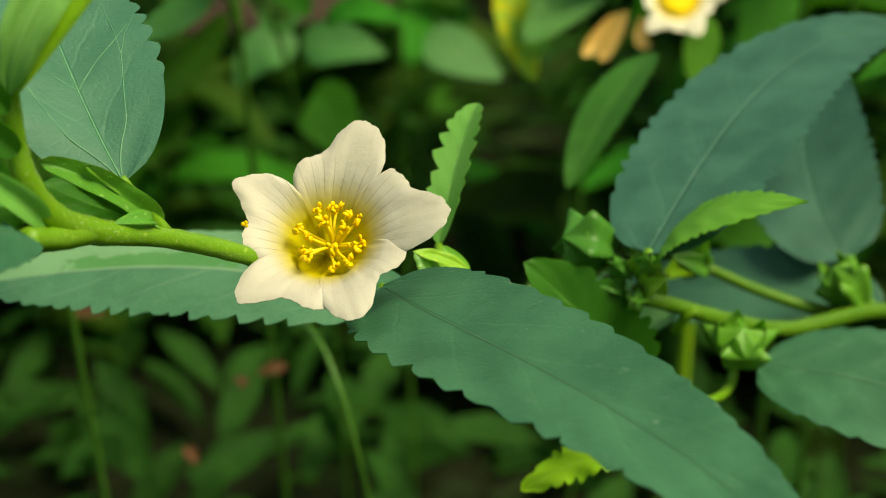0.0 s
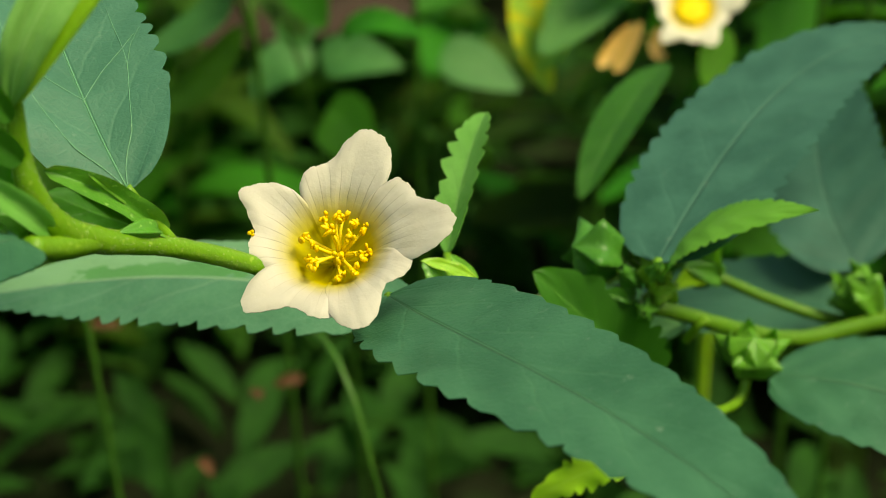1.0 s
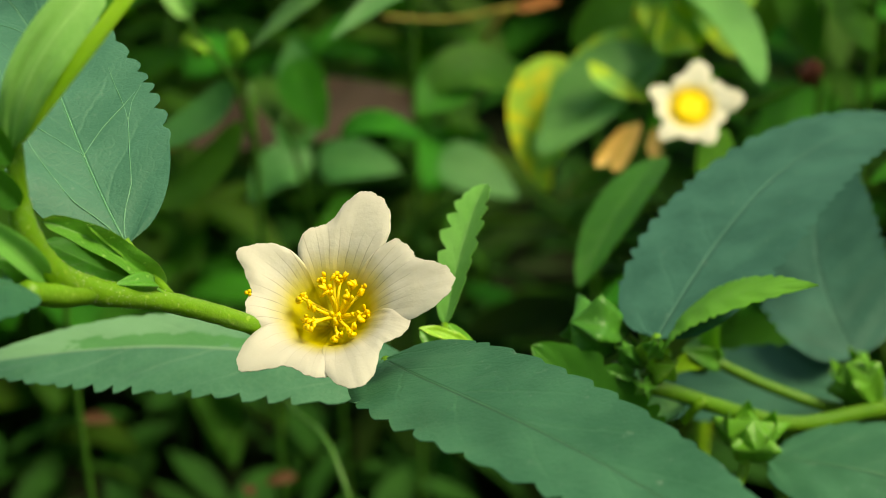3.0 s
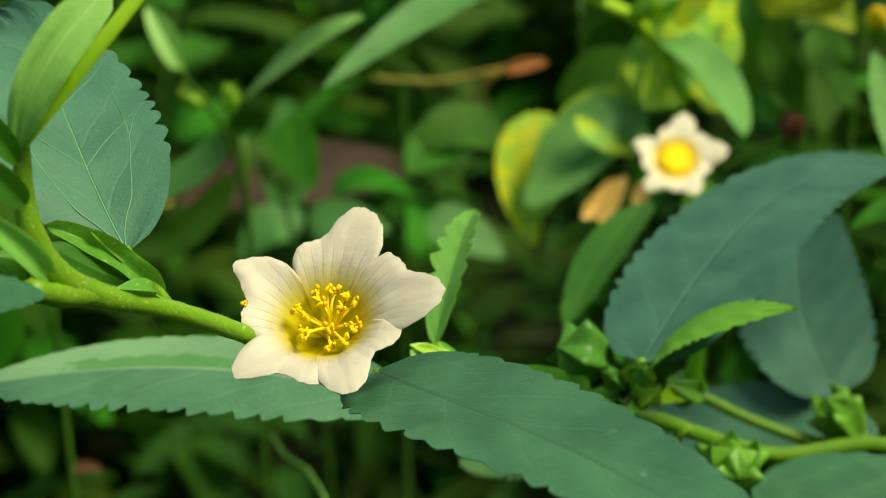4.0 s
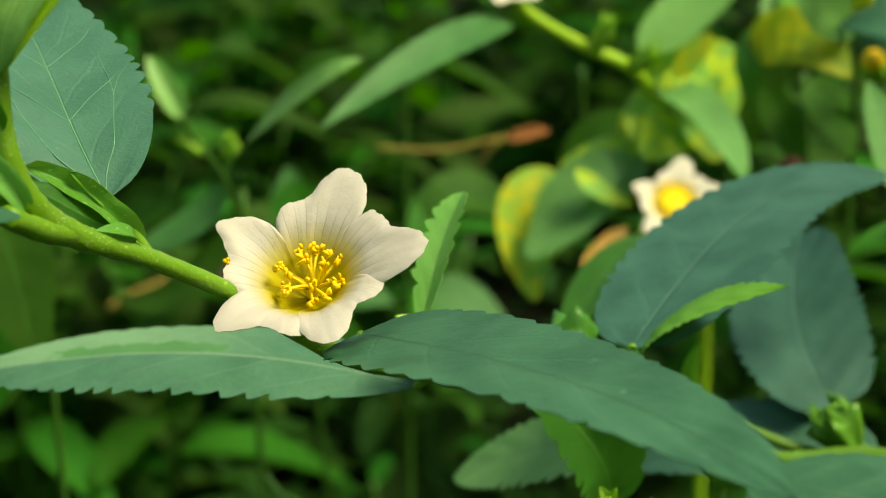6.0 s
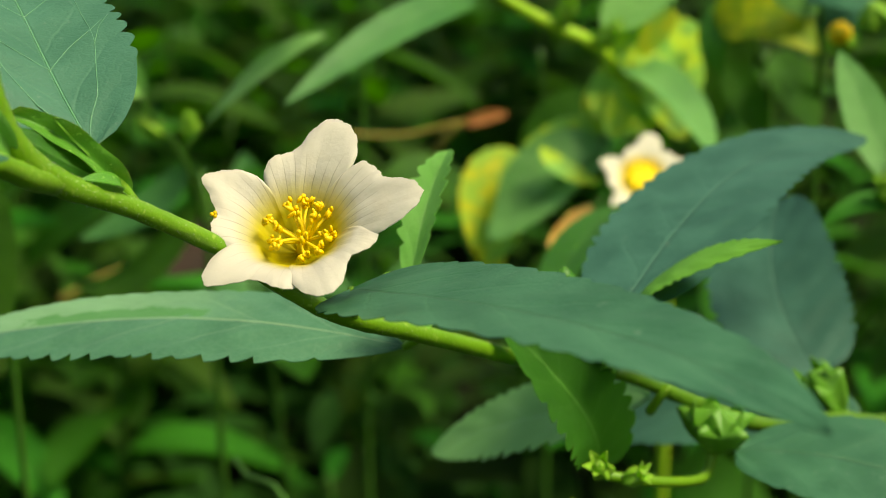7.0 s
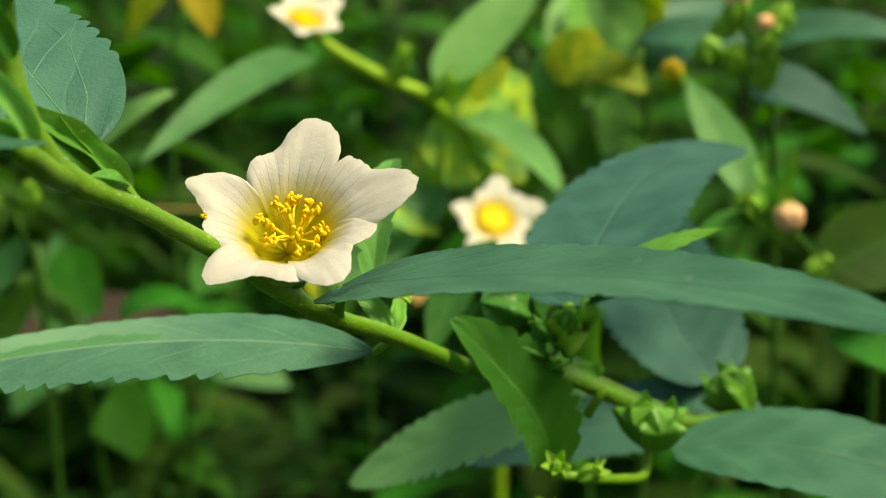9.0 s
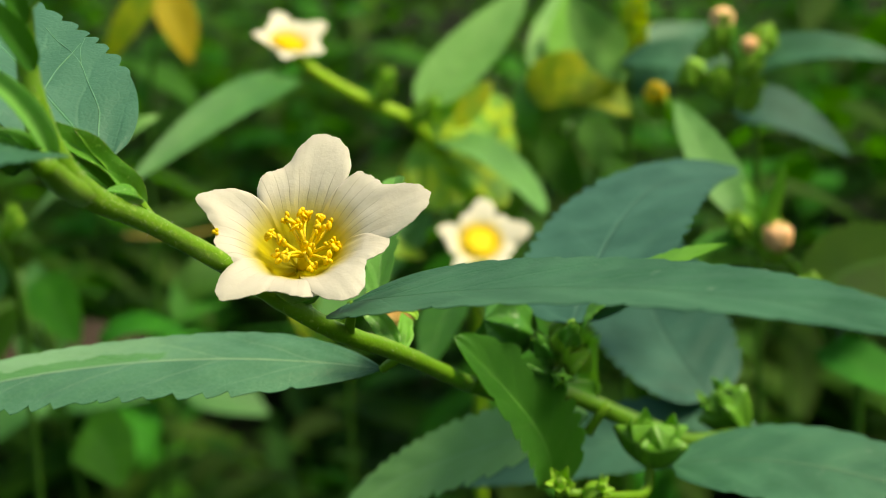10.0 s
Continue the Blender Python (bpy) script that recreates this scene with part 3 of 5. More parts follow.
# ---- buds and capsules ----
def angular(length, width, open_, material, rings=12):
    """A five-angled calyx: sepals whose joined margins stand out as thin wings and part into points at the top."""
    sides, verts, faces = 40, [], []
    for i in range(rings + 1):
        h = i / rings
        belly = (math.sin(math.pi * min(1.0, 0.1 + h * 0.82)) ** 0.7) * (1 - 0.35 * h) + open_ * 0.9 * max(0.0, h - 0.6)
        if open_ < 0:
            belly = math.sin(math.pi * min(1.0, 0.22 + h * 0.78)) ** 0.8 * (1.2 - 0.3 * h)
        if open_ < -1:
            belly = (0.22 + 0.95 * (h / 0.6) ** 0.8 if h < 0.6 else 1.17 * (1 - (h - 0.6) / 0.4) ** 0.85) * 1.25
        for k in range(sides):
            q = (k / sides * 5) % 1.0
            wing = abs(q - 0.5) * 2
            tip = max(0.0, h - 0.72) / 0.28 if open_ >= 0 else 0.0
            r = width * 0.62 * belly * (0.58 + 0.42 * wing**2.2) * (1 - tip * 0.55 * wing)
            z = length * (h + 0.16 * tip * (0.5 - wing))
            if open_ < -1:
                z += length * 0.22 * wing**2 * max(0.0, 1 - abs(h - 0.6) / 0.3)
            a = 2 * math.pi * k / sides
            verts.append((r * math.cos(a), r * math.sin(a), z))
    for i in range(rings):
        for k in range(sides):
            a, b = i * sides + k, i * sides + (k + 1) % sides
            faces.append((a, b, b + sides, a + sides))
    faces.append(tuple(range(sides))[::-1])
    faces.append(tuple(range(rings * sides, (rings + 1) * sides)))
    return data("bud_body", verts, faces, material)


def bud(parent, at, axis, length, width, name="bud", material=None, label="", spin=0.0, open_=0.15, body=None):
    """A closed five-angled bud, with free sepal points at its top and a body inside."""
    material = material or CALYX
    head = new(name)
    head.parent = parent
    head.matrix_basis = Matrix.Translation(V(at)) @ turned(axis, spin=spin).to_4x4()
    if label:
        tagged(head, label)
    winged = open_ < -2
    part("bud_body", angular(length, width, open_, material), head)
    for i in range(5 if winged else 0):
        a = radians(72 * i + 9)
        d = V((math.cos(a), math.sin(a), 0))
        P = [d * width * r + V((0, 0, length * h)) for r, h in ((0.40, 0.42), (0.56, 0.60), (0.60, 0.80), (0.52, 1.12))]
        part("sepal", blade("sepal", P, d, 0.1 * (i - 2), width * 0.27, -0.35, 0.3, 0.8, material, 0, 0, 4, thick=0.00012, seed=i), head)
    if body:
        v, f = [], []
        blob(v, f, (0, 0, length * 0.8), (width * 0.42, width * 0.42, length * 0.3), Matrix.Identity(3), 7, 10)
        part("petal_bud", data("petal_bud", v, f, body), head)
    for i in range(5 if open_ >= 0 else 0):
        a = radians(72 * i + 36)
        d = V((math.cos(a), math.sin(a), 0))
        P = [d * width * 0.26 + V((0, 0, length * 0.6)), d * width * (0.27 + open_ * 0.3) + V((0, 0, length * 0.78)), d * width * (0.22 + open_ * 0.9) + V((0, 0, length * 0.95)), d * width * (0.14 + open_ * 1.7) + V((0, 0, length * 1.1))]
        part("sepal", blade("sepal", P, d, 0, width * 0.24, -0.4, 0.3, 0.9, material, 0, 0, 3, thick=0.0001, seed=i), head)
    return head


def hairs(name, points, radii, count, length, at, rng, material=None):
    """Fine short hairs along a stalk, as one mesh."""
    line = smooth_path([V(p) - V(at) for p in points], 8)
    v, f = [], []
    for _ in range(count):
        i = rng.randrange(len(line) - 1)
        q = line[i].lerp(line[i + 1], rng.random())
        d = (line[i + 1] - line[i]).normalized()
        out = d.cross(V((rng.gauss(0, 1), rng.gauss(0, 1), rng.gauss(0, 1)))).normalized()
        r = float(np.interp(i / len(line), np.linspace(0, 1, len(radii)), radii))
        b = q + out * r * 0.95
        side = d * 0.000018
        tip = b + (out + d * rng.uniform(-0.4, 0.4)).normalized() * length * rng.uniform(0.5, 1.2)
        o = len(v)
        w = out.cross(d) * 0.000018
        v += [b + side, b - side + w, b - side - w, tip]
        f += [(o, o + 1, o + 3), (o + 1, o + 2, o + 3), (o + 2, o, o + 3)]
    return data(name, v, f, material or HAIR)


# ---- ground ----
def ground():
    n, verts, faces = 90, [], []
    xs = [math.copysign(abs(k) ** 3, k) for k in np.linspace(-1, 1, n)]
    for y in xs:
        for x in xs:
            px, py = x * 400, y * 400
            h = 0.012 * noise.noise(V((px * 7, py * 7, 0))) + 0.02 * noise.noise(V((px * 1.7, py * 1.7, 3)))
            verts.append((px, py, h if abs(px) + abs(py) < 8 else 0.0))
    for i in range(n - 1):
        for j in range(n - 1):
            q = i * n + j
            faces.append((q, q + 1, q + n + 1, q + n))
    return tagged(new("ground", data("ground", verts, faces, SOIL)), "near-black soil under the weeds", "ground", kind="structure")


ground()

# ---- the plant in front ----
ROOT = (0.0822, 0.0676, 0.0)
plant = thing("flowering_weed", ROOT, "green leafy weed with a cream five-petalled flower in bloom", "plant")
MAIN = [(-0.0219, -0.0165, 0.3432), (-0.0219, -0.0169, 0.3383), (-0.0215, -0.0169, 0.3350), (-0.0205, -0.0153, 0.3312), (-0.0181, -0.0114, 0.3276), (-0.0134, -0.0060, 0.3238), (-0.0074, -0.0008, 0.3188), (-0.0020, 0.0016, 0.3142), (0.0032, 0.0040, 0.3103), (0.0099, 0.0123, 0.3053), (0.0212, 0.0304, 0.2949), (0.0285, 0.0361, 0.2905), (0.0334, 0.0348, 0.2912), (0.0438, 0.0401, 0.2847), (0.0528, 0.0462, 0.2794), (0.0679, 0.0582, 0.2741), (0.0822, 0.0676, 0.262), (0.088, 0.069, 0.2), (0.0822, 0.0676, -0.01)]
MAIN_R = [0.00065, 0.0008, 0.00105, 0.0013, 0.00108, 0.00088, 0.00086, 0.00086, 0.00088, 0.0009, 0.0009, 0.0009, 0.0009, 0.00095, 0.00105, 0.0011, 0.0013, 0.0016, 0.002]
part("stem", stalk("stem", MAIN[:11], MAIN_R[:11], STEM, ROOT, 8, 14), plant, "smooth bright green stem with short hairs")
part("lower_stem", stalk("lower_stem", MAIN[10:], MAIN_R[10:], STEM_SHADED, ROOT, 8, 14), plant, "olive green lower stem, with shade painted in")
part("stem_hairs", hairs("stem_hairs", MAIN[1:12], MAIN_R[1:12], 1300, 0.00024, ROOT, random.Random(1)), plant, "fine pale hairs")
SIDE = [(0.0429, 0.056, 0.2826), (0.0509, 0.0567, 0.2782), (0.0594, 0.0573, 0.2749), (0.0679, 0.0582, 0.2741)]
part("side_stem", stalk("side_stem", [(-0.0186, -0.0119, 0.3279), (-0.0200, -0.0160, 0.3297), (-0.0213, -0.0203, 0.3322)], [0.0011, 0.0009], STEM, ROOT), plant)
part("side_stem", stalk("side_stem", SIDE, [0.0007, 0.00085], STEM_SHADED, ROOT), plant)


def sida_leaf(name, q, material, label="", **more):
    P = local(np.reshape(q[:12], (4, 3)), ROOT)
    veins = more.pop("veins", None)
    leaf = part("leaf", blade(name, P, q[12:15], q[15], q[16], q[17], q[18], q[19], material, **more), plant, label)
    if veins:
        part("vein_net", vein_net(P, q[12:15], q[15], q[16], q[17], q[18], q[19], veins), leaf, "raised pale veins")
    return leaf


sida_leaf("leaf", [0.0042, 0.0026, 0.3134, 0.011, -0.0142, 0.3193, 0.0264, -0.0307, 0.3241, 0.0343, -0.0499, 0.3239, -0.4317, 0.5925, 0.6567, 0.1341, 0.0075, 0.0805, 0.4035, 0.7962], LEAF, "large toothed blue-green leaf, waxy, with fine pale veins", teeth=19, seed=0, tooth=(0.06, 0.15))
sida_leaf("leaf", [0.009, 0.0147, 0.3028, -0.0112, 0.0244, 0.3041, -0.0274, 0.0292, 0.3004, -0.0461, 0.0282, 0.2967, 0.8562, -0.2525, 0.4429, -1.4744, -0.0076, -0.0706, 0.85, 1.1], LEAF_CHEWED, "long toothed blue-green leaf with a chewed patch and a painted pale sheen", teeth=22, seed=1, tooth=(0.05, 0.16))
sida_leaf("leaf", [-0.0167, -0.0055, 0.3289, -0.0241, 0.0051, 0.3363, -0.0269, 0.0177, 0.3393, -0.035, 0.0287, 0.3403, 0.4439, -0.8913, 0.0104, 0.1048, 0.0079, 0.2241, 0.4544, 0.7882], LEAF_UNDER, "broad toothed blue-green leaf with raised pale veins", teeth=17, seed=2, tooth=0.10, veins=VEIN, first=0.2, scallop=True)
sida_leaf("leaf", [0.0318, 0.027, 0.3021, 0.0415, 0.046, 0.3071, 0.0513, 0.0644, 0.3113, 0.0702, 0.0771, 0.3067, -0.5192, -0.6053, 0.6012, 0.2906, 0.0093, 0.0242, 0.3872, 0.6701], LEAF_BROAD_SKY, "broad blue-green leaf, dull and toothed", teeth=20, seed=3, tooth=0.10)
sida_leaf("leaf", [0.0639, 0.0669, 0.2768, 0.0593, 0.0761, 0.2821, 0.0594, 0.0871, 0.2867, 0.064, 0.0976, 0.2918, -0.3019, -0.3346, 0.8826, 0.5278, 0.0093, 0.1537, 0.296, 0.3879], LEAF_BROAD_SKY, "broad blue-green leaf, dull and toothed", teeth=16, seed=4, tooth=0.09)
sida_leaf("leaf", [0.0323, 0.0301, 0.3002, 0.0352, 0.03, 0.3048, 0.0399, 0.0266, 0.3089, 0.0471, 0.0215, 0.3114, 0.0407, -0.137, 0.9831, -0.6115, 0.005, -0.0725, 0.28, 0.969], LEAF_YOUNG, "narrow bright green young leaf", teeth=14, seed=5, tooth=0.2)
sida_leaf("leaf", [0.0094, 0.0192, 0.3078, 0.0106, 0.0238, 0.3136, 0.0122, 0.0277, 0.3173, 0.0135, 0.0302, 0.3185, -0.57, -0.47, 0.67, 0.0693, 0.0024, 0.3, 0.55, 0.55], LEAF_SPROUT, "small bright green toothed young leaf", teeth=9, seed=6, tooth=0.4, first=0.2)
sida_leaf("leaf", [0.0301, 0.0294, 0.2824, 0.0313, 0.028, 0.2873, 0.026, 0.0255, 0.2941, 0.0184, 0.025, 0.3022, 0.3863, -0.7719, 0.5046, -0.426, -0.0053, 0.36, 0.5872, 0.6205], LEAF_FOLDED, "dark green toothed leaf hanging folded", teeth=11, seed=7, tooth=(0.2, 0.3), scallop=True)
sida_leaf("leaf", [0.0369, 0.037, 0.2872, 0.0279, 0.0473, 0.2812, 0.0194, 0.0567, 0.2745, 0.0125, 0.0659, 0.2668, -0.1, -0.55, 0.83, 0.0, -0.0058, 0.1, 0.6, 0.7], LEAF_PALE_LIT, "pale green toothed leaf", teeth=16, seed=8, tooth=0.2)
sida_leaf("leaf", [0.047, 0.0365, 0.2808, 0.0592, 0.031, 0.284, 0.0715, 0.026, 0.281, 0.086, 0.02, 0.274, 0.38, -0.31, 0.87, -0.3, 0.01, 0.0, 0.45, 0.75], LEAF, "long dark blue-green leaf", teeth=14, seed=9, tooth=0.06)
sida_leaf("leaf", [0.068, 0.06, 0.2735, 0.058, 0.066, 0.274, 0.045, 0.072, 0.2705, 0.030, 0.075, 0.2640, 0.0, -0.55, 0.83, 0.0, -0.0062, 0.1, 0.55, 0.8], LEAF_UNDER, "pale green toothed leaf", teeth=16, seed=12)
sida_leaf("leaf", [0.0290, 0.0160, 0.2835, 0.0265, 0.0168, 0.2832, 0.0225, 0.0176, 0.2808, 0.0183, 0.0182, 0.2768, 0.0, -0.6, 0.8, 0.0, -0.0020, 0.1, 0.5, 0.6], LEAF_LIME, "small lime green toothed leaf", teeth=7, tooth=0.45, wave=0.15, seed=13)

FLOWER_AT, FLOWER_AXIS = V((-0.0005, -0.0004, 0.3217)), V((-0.014, -0.523, 0.852))
CUP = 0.55
flower(plant, FLOWER_AT - V(ROOT), FLOWER_AXIS, math.pi * 0, 0.01, CUP, True, "cream flower with a yellow heart and fine dark veins")
v, f = [], []
for e in range(4):
    blob(v, f, (0.00018 * math.cos(e * 2.1), 0.00015 * math.sin(e * 2.1), 0.0001 * e), (0.0002, 0.00017, 0.0002), Matrix.Identity(3), 4, 6)
grain = part("pollen_clump", data("pollen_clump", v, f, ANTHER), plant, "orange-yellow clump of pollen on a petal's edge")
grain.location = V((-0.0078, 0.0010, 0.3209)) - V(ROOT)
calyx_foot = FLOWER_AT - FLOWER_AXIS * 0.0085
part("flower_stalk", stalk("flower_stalk", [calyx_foot + FLOWER_AXIS * 0.001, calyx_foot - FLOWER_AXIS * 0.001, (0.0010, 0.0032, 0.3120)], [0.0006, 0.0006], STEM, ROOT), plant)

for a, b, radius in (((-0.0134, -0.0058, 0.3243), (-0.0169, -0.0053, 0.3292), 0.00048), ((0.0099, 0.0123, 0.3053), (0.0094, 0.0192, 0.3078), 0.0005), ((0.0042, 0.0048, 0.3096), (0.0042, 0.0026, 0.3134), 0.0005), ((0.0105, 0.0128, 0.3047), (0.0090, 0.0147, 0.3028), 0.0005)):
    mid = (V(a) + V(b)) / 2 + V((0, -0.0004, 0.0002))
    part("petiole", stalk("petiole", [a, mid, b], [radius, radius * 0.9], STEM, ROOT), plant)

# bracts, buds and capsules along the front stem
part("young_leaf", blade("young_leaf", local([(-0.0218, -0.0176, 0.3425), (-0.0208, -0.0196, 0.3473), (-0.0184, -0.0188, 0.3515), (-0.0146, -0.0148, 0.3545)], ROOT), (0.25, -0.85, 0.4), 0.2, 0.0019, 0.25, 0.55, 0.3, LEAF_TIP, 0, 0, 10, seed=3, pleat=0.07, wave=0.06), plant, "narrow pale green young leaf, folded lengthwise")
part("young_leaf", blade("young_leaf", local([(-0.0213, -0.0178, 0.3428), (-0.0172, -0.0196, 0.3480), (-0.0137, -0.0182, 0.3521), (-0.0078, -0.0130, 0.3588)], ROOT), (-0.6, -0.6, 0.3), 0.0, 0.0010, 0.6, 0.5, 0.3, LEAF_LIME, 0, 0, 6, seed=4, pleat=0.05), plant, "narrow bright yellow-green young leaf, folded lengthwise")
part("bract", blade("bract", local([(-0.0136, -0.0056, 0.3245), (-0.0160, -0.0072, 0.3283), (-0.0190, -0.0090, 0.3318), (-0.0226, -0.0090, 0.3328)], ROOT), (0.3, -0.75, 0.6), 0.3, 0.0016, 0.8, 0.4, 0.45, CALYX, 0, 0, 10, wave=0.16, seed=2, pleat=0.02), plant, "crumpled green bract, folded over a bud")
part("bract", blade("bract", local([(-0.0138, -0.0060, 0.3246), (-0.0164, -0.0085, 0.3275), (-0.0190, -0.0106, 0.3298), (-0.0218, -0.0115, 0.3322)], ROOT), (0.5, -0.7, 0.5), -0.2, 0.0017, -0.3, 0.35, 0.45, LEAF_FOLDED, 0, 0, 8, wave=0.14, seed=5, pleat=0.03), plant, "crumpled green bract")
part("bract", blade("bract", local([(-0.0142, -0.0058, 0.3256), (-0.0160, -0.0064, 0.3280), (-0.0176, -0.0074, 0.3308), (-0.0190, -0.0090, 0.3324)], ROOT), (0.3, -0.8, 0.5), 0.4, 0.0007, 0.6, 0.4, 0.5, CALYX_MID, 0, 0, 6, wave=0.2, seed=7, pleat=0.1), plant, "small crumpled bract with a pale edge")
bud(plant, V((-0.0146, -0.0070, 0.3258)) - V(ROOT), (-0.0033, -0.0046, 0.0026), 0.0044, 0.0018, "bud", CALYX, "closed narrow ribbed green bud", open_=-1)
part("leaf", blade("leaf", local([(-0.0220, -0.0203, 0.3330), (-0.0245, -0.0235, 0.3342), (-0.0300, -0.0290, 0.3350), (-0.0380, -0.0360, 0.3330)], ROOT), (-0.1, -0.25, 1.0), 0.0, 0.0054, 0.1, 0.3, 0.7, LEAF, 16, 0.12, first=0.15), plant, "toothed blue-green leaf on a short stalk")
part("bract", blade("bract", local([(-0.0219, -0.0178, 0.3415), (-0.0227, -0.0192, 0.3440), (-0.0234, -0.0200, 0.3458), (-0.0250, -0.0206, 0.3485)], ROOT), (0.5, -0.8, 0.2), 0.2, 0.0011, 0.5, 0.5, 0.7, LEAF_FOLDED, 0, 0, 4), plant, "dark green folded bract")
part("bract", blade("bract", local([(-0.0214, -0.0186, 0.3385), (-0.0224, -0.0202, 0.3408), (-0.0234, -0.0214, 0.3425), (-0.0256, -0.0226, 0.3448)], ROOT), (0.5, -0.8, 0.3), -0.2, 0.0013, 0.5, 0.5, 0.7, LEAF_FOLDED, 0, 0, 4), plant, "dark green folded bract")
part("bract", blade("bract", local([(-0.0206, -0.0166, 0.3312), (-0.0213, -0.0192, 0.3348), (-0.0230, -0.0208, 0.3378), (-0.0262, -0.0220, 0.3400)], ROOT), (0.4, -0.8, 0.4), 0.3, 0.0013, 0.6, 0.4, 0.7, LEAF_SPROUT, 0, 0, 5, pleat=0.06), plant, "pale-edged green bract along the stem")
for at, way in (((-0.0226, -0.0176, 0.3318), (-0.5, -0.5, 0.7)), ((-0.0240, -0.0190, 0.3326), (-0.7, -0.5, 0.5))):
    bud(plant, V(at) - V(ROOT), way, 0.0042, 0.0026, "bud", CALYX, "small green bud in the fork of the stem", 0.3, -1)
part("stipule", blade("stipule", local([(0.0123, 0.0135, 0.3082), (0.0108, 0.0131, 0.3096), (0.0088, 0.0126, 0.3108), (0.0069, 0.0119, 0.3115)], ROOT), (-0.2, -0.5, 0.8), 0.3, 0.0008, 0.4, 0.35, 0.6, CALYX_BRIGHT, 0, 0, 6, wave=0.15, pleat=0.08), plant, "small pointed green stipule")
part("stipule", blade("stipule", local([(0.0123, 0.0135, 0.3080), (0.0116, 0.0136, 0.3090), (0.0106, 0.0138, 0.3100), (0.0098, 0.0142, 0.3108)], ROOT), (0.3, -0.6, 0.7), 0.3, 0.0007, 0.4, 0.35, 0.6, LEAF_YOUNG, 0, 0, 4), plant, "small pointed green stipule")
part("bract", blade("bract", local([(0.0100, 0.0122, 0.3056), (0.0092, 0.0138, 0.3072), (0.0082, 0.0150, 0.3086), (0.0070, 0.0156, 0.3092)], ROOT), (-0.2, -0.7, 0.6), 0.3, 0.0012, 0.5, 0.35, 0.6, CALYX, 0, 0, 6, wave=0.15, pleat=0.08), plant, "small crumpled bract")
part("bract", blade("bract", local([(0.0104, 0.0128, 0.3052), (0.0112, 0.0146, 0.3062), (0.0116, 0.0162, 0.3070), (0.0118, 0.0180, 0.3072)], ROOT), (0.3, -0.7, 0.6), 0.3, 0.0010, 0.5, 0.35, 0.6, LEAF_YOUNG, 0, 0, 6, wave=0.15, pleat=0.08), plant, "small crumpled bract")
bud(plant, V((0.0290, 0.0318, 0.2992)) - V(ROOT), (-0.90, -0.25, 0.45), 0.0072, 0.0050, "bud", CALYX_DEEP, "angular closed green bud with winged sepals", 0.4, -2)
for q, d, size, m, spin in (((0.0302, 0.0300, 0.2975), (-0.5, -0.4, 0.7), 0.0040, CALYX_DEEP, 0.2), ((0.0317, 0.0302, 0.2982), (0.0, -0.5, 0.9), 0.0042, CALYX_BRIGHT, 0.9), ((0.0296, 0.0298, 0.2958), (-0.7, -0.5, 0.4), 0.0038, CALYX_DEEP, 0.6), ((0.0313, 0.0292, 0.2950), (-0.2, -0.8, 0.3), 0.0036, CALYX, 0.1), ((0.0325, 0.0296, 0.2966), (0.4, -0.7, 0.6), 0.0036, CALYX_BRIGHT, 0.5), ((0.0318, 0.0280, 0.2995), (0.0, -0.6, 0.8), 0.0034, CALYX, 0.3)):
    bud(plant, V(q) - V(ROOT), d, size, size * 0.8, "bud", m, "small angular green bud in a crowded cluster", spin, -1 if m is CALYX_BRIGHT else 0.0)
bud(plant, V((0.0443, 0.0365, 0.2808)) - V(ROOT), (0.08, -0.1, 0.98), 0.0056, 0.0056, "seed_capsule", CALYX_MID, "closed five-angled green seed capsule with winged ribs", 0.3, -3)
bud(plant, V((0.0643, 0.0566, 0.2756)) - V(ROOT), (-0.58, 0.1, 0.8), 0.0074, 0.0046, "seed_capsule", CALYX_MID, "closed angular green seed capsule, leaning", 0.8, -3)
bud(plant, V((0.0306, 0.0247, 0.2836)) - V(ROOT), (-0.3, -0.5, 0.6), 0.0034, 0.0026, "bud", CALYX_BRIGHT, "tiny bright green bud cluster", 0.1, 0.3)
bud(plant, V((0.0325, 0.0242, 0.2832)) - V(ROOT), (0.7, -0.4, 0.5), 0.0030, 0.0022, "bud", CALYX_BRIGHT, "tiny bright green bud cluster", 0.5, 0.3)
